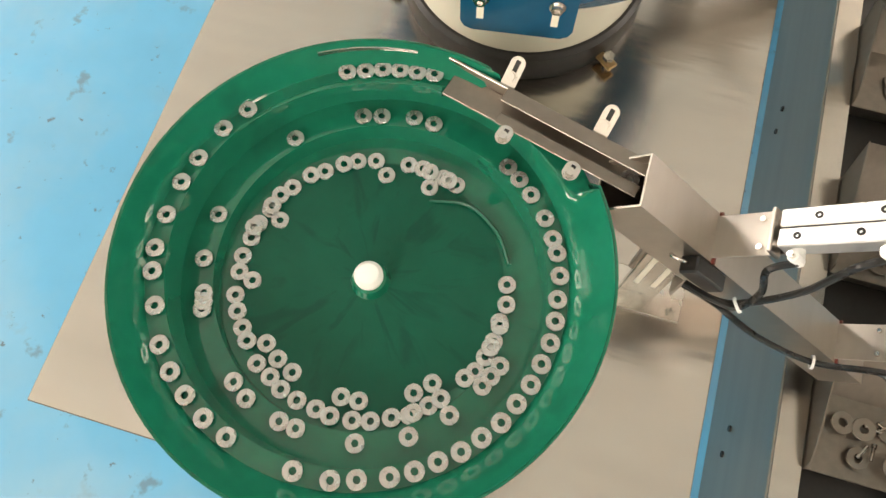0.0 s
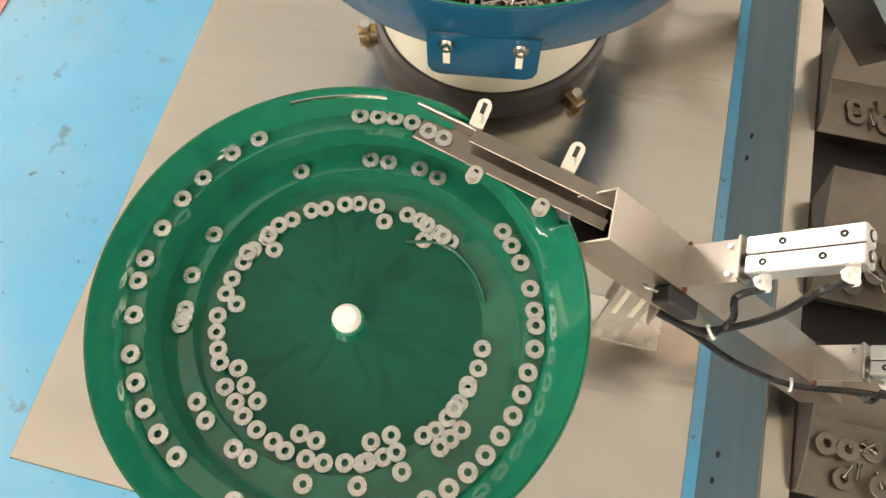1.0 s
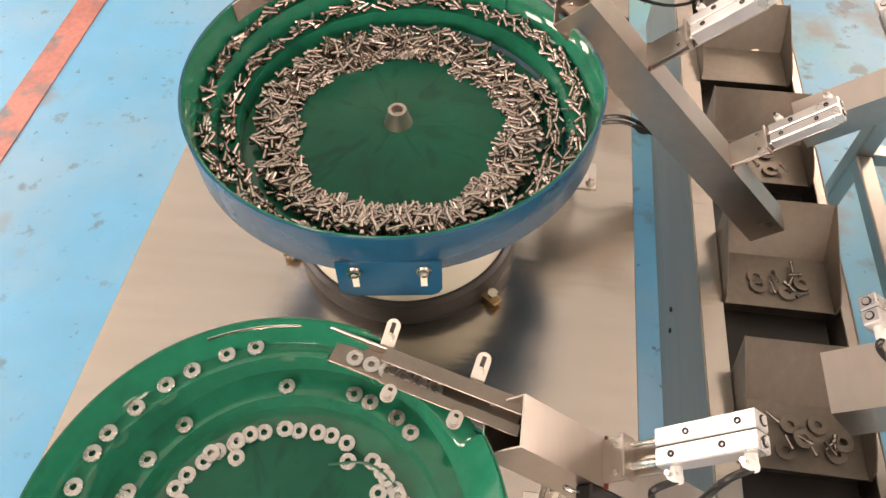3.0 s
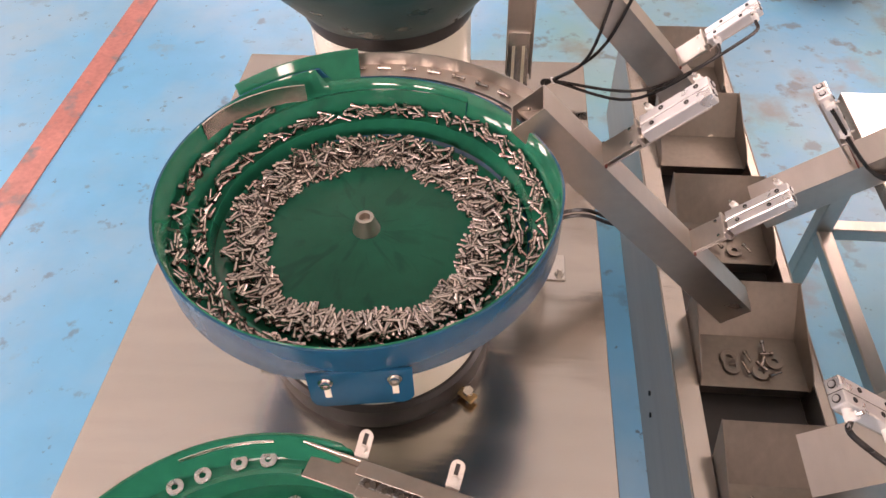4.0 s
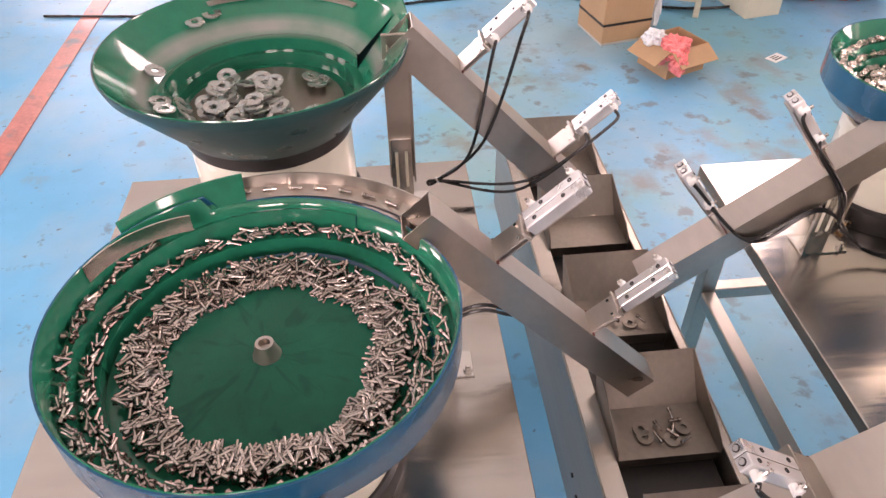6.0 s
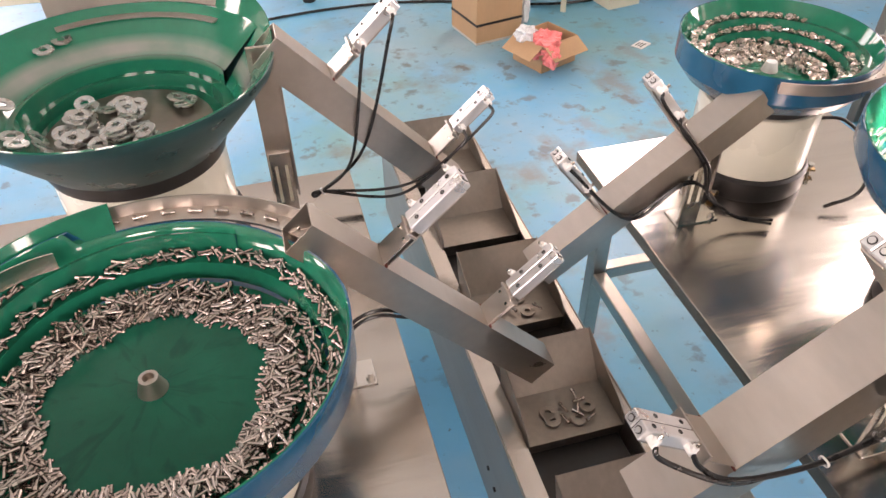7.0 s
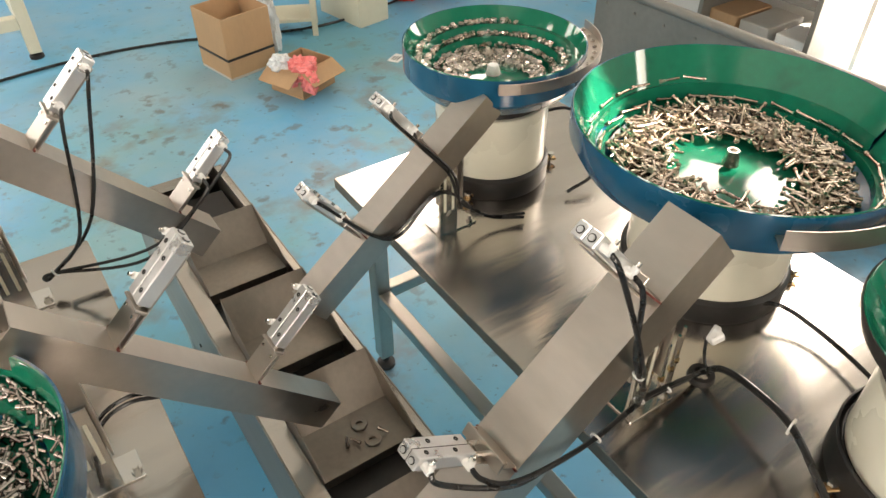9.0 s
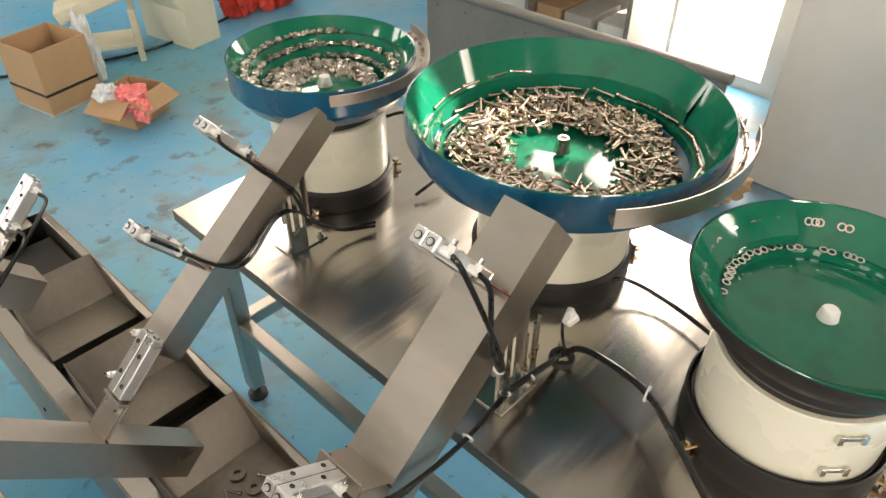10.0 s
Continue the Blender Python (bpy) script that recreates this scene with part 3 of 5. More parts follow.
# bowl A, washers
A = dict(x=0.582, y=0.298, R=0.218, rim=0.89 - TZ, fz=0.805 - TZ, r0=0.133, W=0.033, P=0.035, start=0.0, rw=0.203)

OUTLET_Z = A["fz"] + 0.002 + A["P"] * 1.75


def bowl_a():
    r = root("washer_bowl", pose(A["x"], A["y"], TZ), "green-coated vibrating bowl feeding small zinc washers", "vibrating bowl")
    inner = part("bowl", spiral_bowl(A["R"], A["rim"], A["fz"], A["r0"], A["W"], A["P"], 2, A["start"], A["rw"], shelf=0.0205, s_end=1.78), GREEN, r, "green coated bowl with a climbing track")
    rim, R = A["rim"], A["R"]
    outer = part("outer_wall", lathe([(R, rim - 0.002), (R + 0.002, rim - 0.001), (R + 0.0025, rim - 0.004), (R - 0.004, rim - 0.072), (0.15, rim - 0.105), (0, rim - 0.105)], 96), GREEN, r)
    for ob in (inner, outer):
        notch(ob, 35, 72, OUTLET_Z - 0.004)
    floor_sheet(r, A["fz"], A["r0"], 0.012)
    feeder_base(r, 0.148, rim - 0.105, 200, False)
    cap = part("centre_bolt", lathe([(0.020, A["fz"] + 0.010), (0.016, A["fz"] + 0.022), (0.0125, A["fz"] + 0.024), (0, A["fz"] + 0.024)], 24), GREEN, r)
    part("cap", lathe([(0.0135, A["fz"] + 0.024), (0.0138, A["fz"] + 0.030), (0.010, A["fz"] + 0.035), (0, A["fz"] + 0.0365)], 24), WHITE, cap, "white plastic cap")
    # the track's inner lip before the outlet
    bm = bmesh.new()
    rows = []
    for k in range(14):
        q = 150 - 5.0 * k
        zz = A["fz"] + 0.0012 + A["P"] * (720 - q) / 360
        wide = 0.004 * min(1, k / 7)
        ri = A["r0"] + A["W"] * (720 - q) / 360
        rows.append([bm.verts.new((rr * math.cos(radians(q)), rr * math.sin(radians(q)), z2)) for rr, z2 in ((ri - wide, zz - 0.012), (ri - wide, zz), (ri + 0.006, zz), (ri + 0.006, zz - 0.012))])
    for a, b in zip(rows, rows[1:]):
        for j in range(4):
            bm.faces.new((a[j], a[(j + 1) % 4], b[(j + 1) % 4], b[j]))
    bmesh.ops.recalc_face_normals(bm, faces=bm.faces)
    part("track_lip", bm, GREEN, r)
    # sweeping blade on the floor
    bl = smooth_path([(0.03, 0.098, 0), (0.07, 0.104, 0), (0.105, 0.083, 0), (0.124, 0.055, 0)], 5)
    bm = bmesh.new()
    lo = [bm.verts.new((q.x, q.y, A["fz"] + 0.001)) for q in bl]
    hi = [bm.verts.new((q.x, q.y, A["fz"] + 0.007)) for q in bl]
    lo2 = [bm.verts.new((q.x * 0.98, q.y * 0.98, A["fz"] + 0.001)) for q in bl]
    hi2 = [bm.verts.new((q.x * 0.98, q.y * 0.98, A["fz"] + 0.007)) for q in bl]
    for k in range(len(bl) - 1):
        bm.faces.new((lo[k], lo[k + 1], hi[k + 1], hi[k]))
        bm.faces.new((hi[k], hi[k + 1], hi2[k + 1], hi2[k]))
        bm.faces.new((lo2[k], hi2[k], hi2[k + 1], lo2[k + 1]))
    part("floor_blade", bm, GREEN_WORN, r)
    return r, A["fz"] + 0.002 + A["P"] * 1.75


BOWL_A, OUT_Z = bowl_a()


def outlet_a():
    """The straight steel outlet rail of the washer bowl, with slotted brackets."""
    r = root("outlet_rail", pose(A["x"], A["y"], TZ), "steel outlet rail with slotted brackets on the washer bowl", "outlet rail")
    z = OUT_Z + 0.004
    p0, p1 = Vector((0.012, 0.199, z)), Vector((0.216, 0.143, z + 0.002))
    d = (p1 - p0)
    yaw = math.degrees(math.atan2(d.y, d.x))
    m = pose(*p0, 0, 0, yaw)
    L = d.length
    part("track", a_box(0.010, L, -0.014, 0.014, -0.003, 0.0, m, 0.0006), STEEL_RAW, r)
    part("outer_fence", a_box(0.0, L, 0.0142, 0.017, -0.003, 0.014, m, 0.0006), STEEL, r)
    part("cover_strip", a_box(0.070, L + 0.004, -0.018, -0.006, 0.0045, 0.0065, m, 0.0006), STEEL_RAW, r)
    part("cover_strip", a_box(0.065, L + 0.008, 0.000, 0.016, 0.0145, 0.016, m, 0.0006), STEEL_RAW, r)
    for u, v, tilt in ((0.062, 0.030, 35), (0.160, 0.030, 35), (0.085, -0.026, -15), (0.155, -0.026, -15)):
        lm = m @ pose(u, v, 0.016 if v > 0 else 0.007, tilt if v > 0 else 0, 0, 0)
        ln = 0.017 if v > 0 else 0.010
        outline = [(0.0075 * math.cos(q), math.copysign(ln - 0.0075, math.sin(q) or 1) * (1 if abs(math.sin(q)) >= 0 else 0) + 0.0075 * math.sin(q)) for q in [2 * math.pi * (k + 0.5) / 16 for k in range(16)]]
        br = part("bracket", plate(outline, 0.002, lm), STEEL_BRIGHT, r, "slotted bright steel bracket")
        part("slot", a_box(-0.0022, 0.0022, 0.001, ln - 0.004, 0.0021, 0.0025, lm), DARK, br)
        part("bolt", lathe([(0, 0), (0.0055, 0), (0.0055, 0.001), (0.004, 0.001), (0.004, 0.005), (0, 0.005)], 12, m=lm @ pose(0, -0.003, 0.0022)), STEEL_BRIGHT, br)
    # thin curved strip on the rim wall
    bm = bmesh.new()
    ring = []
    for k in range(11):
        a = radians(120 - 2.6 * k)
        for rr, zz in ((0.210, OUT_Z + 0.006), (0.213, OUT_Z + 0.016), (0.215, OUT_Z + 0.016), (0.212, OUT_Z + 0.006)):
            ring.append(bm.verts.new((rr * math.cos(a), rr * math.sin(a), zz)))
    for k in range(10):
        for j in range(4):
            i0, i1 = 4 * k + j, 4 * k + (j + 1) % 4
            bm.faces.new((ring[i0], ring[i1], ring[i1 + 4], ring[i0 + 4]))
    bmesh.ops.recalc_face_normals(bm, faces=bm.faces)
    part("guide_strip", bm, STEEL_BRIGHT, r, "thin curved bright steel guide strip")
    return m, L


RAIL_M, RAIL_L = outlet_a()

# bowl B, screws


def screw_template(head_r, head_h, r, length, seg=8):
    return template(lathe([(0, -length / 2), (r, -length / 2), (r, length / 2 - head_h), (head_r, length / 2 - head_h), (head_r, length / 2), (head_r * 0.55, length / 2), (head_r * 0.5, length / 2 - head_h * 0.6), (0, length / 2 - head_h * 0.6)], seg))


def lying(x, y, z, yaw, tilt):
    """A long piece lying down, its length along yaw, its end raised by tilt."""
    return pose(x, y, z, 0, 0, yaw) @ pose(0, 0, 0, 0, 90 - tilt, 0)


BBX, BBY = 0.613, 0.829


def bowl_b():
    r = root("screw_bowl", pose(BBX, BBY, TZ), "green bowl heaped with socket-head screws, blue outside", "vibrating bowl")
    R, rim, fz = 0.251, 0.958 - TZ, 0.853 - TZ
    inner = part("bowl", spiral_bowl(R, rim, fz, 0.186, 0.027, 0.033, 2, 60, 0.246, hump=0.014), GREEN, r, "green coated inside with a climbing track")
    outer = part("outer_wall", lathe([(R, rim - 0.002), (R + 0.003, rim - 0.0015), (R + 0.003, rim - 0.062), (R - 0.010, rim - 0.082), (0.16, rim - 0.135), (0, rim - 0.135)], 96), BLUE, r, "blue painted outside wall")
    for ob in (inner, outer):
        notch(ob, -10, 112, rim - 0.026, 50, rim)
    floor_sheet(r, fz, 0.188, 0.014)
    feeder_base(r, 0.158, rim - 0.125, -38, True)
    tab(r, R + 0.001, rim - 0.040, -82, BLUE, 0.056, 0.060)
    part("centre_bolt", lathe([(0.019, fz + 0.014), (0.012, fz + 0.034), (0.012, fz + 0.037), (0.0075, fz + 0.037), (0.0075, fz + 0.026), (0, fz + 0.026)], 24), STEEL, r, "hollow steel centre bolt")
    # flared tray at the outlet, with a steel guide
    bm = bmesh.new()
    rows = []
    for k in range(13):
        a = radians(140 - 3.4 * k)
        rows.append([bm.verts.new((rr * math.cos(a), rr * math.sin(a), zz)) for rr, zz in ((R - 0.002, rim - 0.03), (R + 0.012 + 0.008 * k / 12, rim + 0.010), (R + 0.015 + 0.008 * k / 12, rim + 0.010), (R + 0.004, rim - 0.03))])
    for a, b in zip(rows, rows[1:]):
        for j in range(4):
            bm.faces.new((a[j], a[(j + 1) % 4], b[(j + 1) % 4], b[j]))
    bm.faces.new(rows[0]), bm.faces.new(rows[-1])
    bmesh.ops.recalc_face_normals(bm, faces=bm.faces)
    part("raised_rim", bm, GREEN, r)
    bm = bmesh.new()
    rows = []
    for k in range(25):
        a = radians(110 - 3.0 * k)
        rr0 = R + 0.004 + 0.012 * (k / 24)
        rows.append([bm.verts.new((rr * math.cos(a), rr * math.sin(a), zz)) for rr, zz in ((rr0, rim - 0.032), (rr0, rim - 0.028), (rr0 + 0.026, rim - 0.025), (rr0 + 0.028, rim - 0.006), (rr0 + 0.030, rim - 0.006), (rr0 + 0.028, rim - 0.030))])
    for a, b in zip(rows, rows[1:]):
        for j in range(6):
            bm.faces.new((a[j], a[(j + 1) % 6], b[(j + 1) % 6], b[j]))
    bm.faces.new(rows[0]), bm.faces.new(rows[-1])
    bmesh.ops.recalc_face_normals(bm, faces=bm.faces)
    part("outlet_track", bm, STEEL, r, "curved steel outlet track round the rim")
    bm = bmesh.new()
    rows = []
    for k in range(11):
        a = radians(158 - 3.8 * k)
        rr0 = R - 0.006 - 0.03 * (k / 10) ** 2
        rows.append([bm.verts.new((rr * math.cos(a), rr * math.sin(a), zz)) for rr, zz in ((rr0, rim - 0.025), (rr0, rim + 0.002), (rr0 + 0.002, rim + 0.002), (rr0 + 0.002, rim - 0.025))])
    for a, b in zip(rows, rows[1:]):
        for j in range(4):
            bm.faces.new((a[j], a[(j + 1) % 4], b[(j + 1) % 4], b[j]))
    bmesh.ops.recalc_face_normals(bm, faces=bm.faces)
    part("guide_strip", bm, STEEL_BRIGHT, r, "curved bright steel guide strip")
    rnd = random.Random(4)
    poses = []
    base = TZ + fz
    n = 0
    while n < 1750:  # the heap on the floor's rim
        a = rnd.uniform(0, 2 * math.pi)
        lean = 0.5 + 0.5 * math.cos(a - radians(290))
        inside = 0.134 + 0.006 * lean + 0.006 * math.sin(5 * a) + 0.004 * math.sin(11 * a)
        rr = rnd.uniform(inside, 0.183)
        n += 1
        depth = min(1, (rr - inside) / 0.03)
        z = base + 0.004 + rnd.random() * (0.003 + 0.019 * depth)
        clump = 40 * math.sin(9 * a + 60 * rr) + math.degrees(a)
        poses.append(lying(BBX + rr * math.cos(a), BBY + rr * math.sin(a), z, clump + rnd.gauss(0, 45), rnd.uniform(-7, 10)))
    for k in range(620):  # the track
        s = rnd.uniform(0.08, 1.80)
        a = radians(60) - 2 * math.pi * s
        width = 0.024 if s < 1 else max(0.006, 0.246 - (0.186 + 0.027 * s) - 0.004)
        rr = 0.186 + 0.027 * s + rnd.uniform(0.15, 0.85) * width
        z = base + 0.002 + 0.033 * s + 0.004 + rnd.uniform(0, 0.008)
        poses.append(lying(BBX + rr * math.cos(a), BBY + rr * math.sin(a), z, math.degrees(a) + 90 + rnd.gauss(0, 35), rnd.uniform(-8, 16)))
    for k in range(9):  # in single file on the outlet track
        a = radians(108 - 8.2 * k)
        rr = R + 0.018 + 0.010 * k / 9
        poses.append(lying(BBX + rr * math.cos(a), BBY + rr * math.sin(a), TZ + rim - 0.023, math.degrees(a) + 90, 0))
    stuff("socket_screws", screw_template(0.0036, 0.0048, 0.0023, 0.0205, 10), poses, SCREW, "heap of loose steel socket-head screws in the bowl", "screws")


bowl_b()


def big_washer_bowl():
    cx, cy = 0.562, 1.447
    r = root("conical_bowl", pose(cx, cy, TZ), "flared conical bowl with large washers, green inside, dark outside", "vibrating bowl")
    R, rim, fz = 0.276, 1.015 - TZ, 0.885 - TZ
    a = spiral_bowl(R, rim, fz, 0.150, 0.020, 0.030, 2, 20, 0.196, hump=0.004)
    part("bowl", a, GREEN_RUBBED, r, "glossy green flared inside, rubbed grey in a band above the track")
    part("floor_disc", lathe([(0, fz + 0.006), (0.146, fz + 0.0045), (0.149, fz + 0.003)], 64), STEEL_RAW, r, "worn grey floor of the bowl")
    part("outer_wall", lathe([(R, rim - 0.002), (R + 0.003, rim - 0.001), (R + 0.0035, rim - 0.005), (R - 0.002, rim - 0.022), (0.165, rim - 0.150), (0, rim - 0.150)], 96), NAVY, r, "dark blue painted outside")
    Rd = 0.157
    feeder_base(r, Rd, rim - 0.15, 218, True)
    part("collar_rim", lathe([(Rd * 0.94, rim - 0.176), (Rd + 0.003, rim - 0.176), (Rd + 0.009, rim - 0.160), (Rd + 0.012, rim - 0.142), (Rd * 0.94, rim - 0.142)], 72), BLACK, r, "thick black rubber collar")
    # outlet channel at the back of the rim and a raised corner
    bm = bmesh.new()
    rows = []
    for k in range(17):
        q = radians(118 - 4.6 * k)
        rr0 = R - 0.030
        rows.append([bm.verts.new((rr * math.cos(q), rr * math.sin(q), zz)) for rr, zz in ((rr0, rim - 0.020), (rr0, rim - 0.017), (rr0 + 0.036, rim - 0.012), (rr0 + 0.040, rim + 0.036), (rr0 + 0.043, rim + 0.036), (rr0 + 0.040, rim - 0.018))])
    for a, b in zip(rows, rows[1:]):
        for j in range(6):
            bm.faces.new((a[j], a[(j + 1) % 6], b[(j + 1) % 6], b[j]))
    bm.faces.new(rows[0]), bm.faces.new(rows[-1])
    bmesh.ops.recalc_face_normals(bm, faces=bm.faces)
    part("outlet_track", bm, STEEL_SIDE, r, "riveted steel outlet track along the rim")
    bm = bmesh.new()
    rows = []
    for k in range(9):
        q = radians(48 - 6.0 * k)
        up = 0.040 * math.sin(math.pi * min(1, (8 - k) / 7.0) * 0.5)
        rows.append([bm.verts.new((rr * math.cos(q), rr * math.sin(q), zz)) for rr, zz in ((R - 0.004, rim - 0.008), (R + 0.5 * up, rim + up), (R + 0.002 + 0.5 * up, rim + up), (R + 0.003, rim - 0.008))])
    for a, b in zip(rows, rows[1:]):
        for j in range(4):
            bm.faces.new((a[j], a[(j + 1) % 4], b[(j + 1) % 4], b[j]))
    bm.faces.new(rows[0]), bm.faces.new(rows[-1])
    bmesh.ops.recalc_face_normals(bm, faces=bm.faces)
    part("raised_rim", bm, GREEN, r)
    bm = lathe([(0.0075, 0), (0.0185, 0), (0.019, 0.0005), (0.019, 0.0030), (0.0185, 0.0035), (0.0075, 0.0035)], 28, True)
    me = bpy.data.meshes.new("large_washer")
    bm.to_mesh(me)
    bm.free()
    me.materials.append(ZINC)
    for p in me.polygons:
        p.use_smooth = False
    rnd = random.Random(8)
    spots = []
    for k in range(58):
        q, rr = rnd.uniform(0, 6.283), 0.125 * math.sqrt(rnd.random())
        x, y = rr * math.cos(q), rr * math.sin(q)
        if k < 36:
            x, y = -0.045 + x * 0.62, -0.01 + y * 0.7
        lay = sum(1 for s in spots if math.hypot(s[0] - x, s[1] - y) < 0.03)
        spots.append((x, y))
        lean = (min(lay, 4) > 0) * rnd.uniform(4, 22)
        m = pose(cx + x, cy + y, TZ + fz + 0.008 + 0.0045 * min(lay, 5), 0, 0, rnd.uniform(0, 360)) @ pose(0, 0, 0, lean, 0, 0)
        ob = new("large_washer", me)
        ob.matrix_world = m
        tagged(ob, "large flat zinc washer in the conical bowl", "washer", "large washers")
    for q, rr, dz, tip in ((200, 0.185, 0.058, 14), (212, 0.187, 0.062, 14), (172, 0.20, 0.072, 22), (128, 0.232, 0.096, 8), (118, 0.240, 0.100, 8), (235, 0.155, 0.034, 45), (222, 0.152, 0.034, 48), (205, 0.15, 0.030, 50), (192, 0.15, 0.030, 50)):
        c, s = math.cos(radians(q)), math.sin(radians(q))
        ob = new("large_washer", me)
        ob.matrix_world = pose(cx + rr * c, cy + rr * s, TZ + fz + dz - 0.004, 0, 0, q) @ pose(0, 0, 0, 0, -tip, 0)
        tagged(ob, "large flat zinc washer leaning on the bowl wall", "washer", "large washers")


big_washer_bowl()


def curved_track(r, R, rim, a0, a1, mat, width=0.028, wall=0.02, n=25, off=0.004, drop=0.0):
    """A steel channel that follows the rim from angle a0 to a1."""
    bm = bmesh.new()
    rows = []
    for k in range(n):
        u = k / (n - 1)
        a = radians(a0 + (a1 - a0) * u)
        rr0, zz0 = R + off, rim - drop * u
        rows.append([bm.verts.new((rr * math.cos(a), rr * math.sin(a), zz)) for rr, zz in ((rr0, zz0 - 0.004), (rr0, zz0 - 0.001), (rr0 + width, zz0), (rr0 + width, zz0 + wall), (rr0 + width + 0.002, zz0 + wall), (rr0 + width + 0.002, zz0 - 0.004))])
    for a, b in zip(rows, rows[1:]):
        for j in range(6):
            bm.faces.new((a[j], a[(j + 1) % 6], b[(j + 1) % 6], b[j]))
    bm.faces.new(rows[0]), bm.faces.new(rows[-1])
    bmesh.ops.recalc_face_normals(bm, faces=bm.faces)
    return part("outlet_track", bm, mat, r, "curved steel outlet track round the rim")


def ring_template(ro, ri, h, seg=8):
    return template(lathe([(ri, 0), (ro, 0), (ro, h), (ri, h)], seg, True))


# bowl D, nuts
DX, DY = 1.828, 1.335


def nut_bowl():
    r = root("nut_bowl", pose(DX, DY, TZ), "green three-tier bowl full of small nuts, blue outside", "vibrating bowl")
    R, rim, fz = 0.192, 0.952 - TZ, 0.862 - TZ
    part("bowl", spiral_bowl(R, rim, fz, 0.112, 0.018, 0.022, 3, 250, 0.180, hump=0.012), GREEN, r, "green coated tiers")
    part("outer_wall", lathe([(R, rim - 0.002), (R + 0.003, rim - 0.001), (R + 0.003, rim - 0.055), (R - 0.02, rim - 0.085), (0.125, rim - 0.112), (0, rim - 0.112)], 96), BLUE, r, "blue painted outside")
    feeder_base(r, 0.126, rim - 0.100, 215, False)
    part("centre_bolt", lathe([(0.017, fz + 0.012), (0.011, fz + 0.032), (0, fz + 0.034)], 20), WHITE, r)
    curved_track(r, R, rim - 0.012, 350, 235, STEEL, 0.026, 0.018)
    rnd = random.Random(5)
    poses = []
    for k in range(1500):
        a, rr = rnd.uniform(0, 6.283), 0.110 - abs(rnd.gauss(0, 0.028))
        if rr < 0.05:
            continue
        far = 0.5 + 0.5 * math.cos(a - radians(100))
        if rr < 0.085 - 0.045 * far:
            continue
        z = TZ + fz + 0.004 + rnd.uniform(0, 0.018) * min(1, max(0, (rr - 0.06) / 0.04))
        poses.append(pose(DX + rr * math.cos(a), DY + rr * math.sin(a), z, rnd.uniform(-25, 25), rnd.uniform(-25, 25), rnd.uniform(0, 360)))
    for k in range(900):
        s = rnd.uniform(0.05, 2.6)
        a = radians(250) - 2 * math.pi * s
        rr = 0.112 + 0.018 * s + rnd.uniform(0.2, 0.8) * min(0.017, max(0.004, 0.180 - 0.112 - 0.018 * s))
        poses.append(pose(DX + rr * math.cos(a), DY + rr * math.sin(a), TZ + fz + 0.003 + 0.022 * s + rnd.uniform(0, 0.006), rnd.uniform(-20, 20), rnd.uniform(-20, 20), rnd.uniform(0, 360)))
    for k in range(14):
        a = radians(345 - 8 * k)
        poses.append(pose(DX + (R + 0.017) * math.cos(a), DY + (R + 0.017) * math.sin(a), TZ + rim - 0.011, 0, 0, 0))
    stuff("small_nuts", ring_template(0.0049, 0.0026, 0.0034, 6), poses, NUT, "heap of loose small steel nuts in the tiered bowl", "nuts")


nut_bowl()

# bowl E, long bolts
EX, EY = 1.957, 0.808


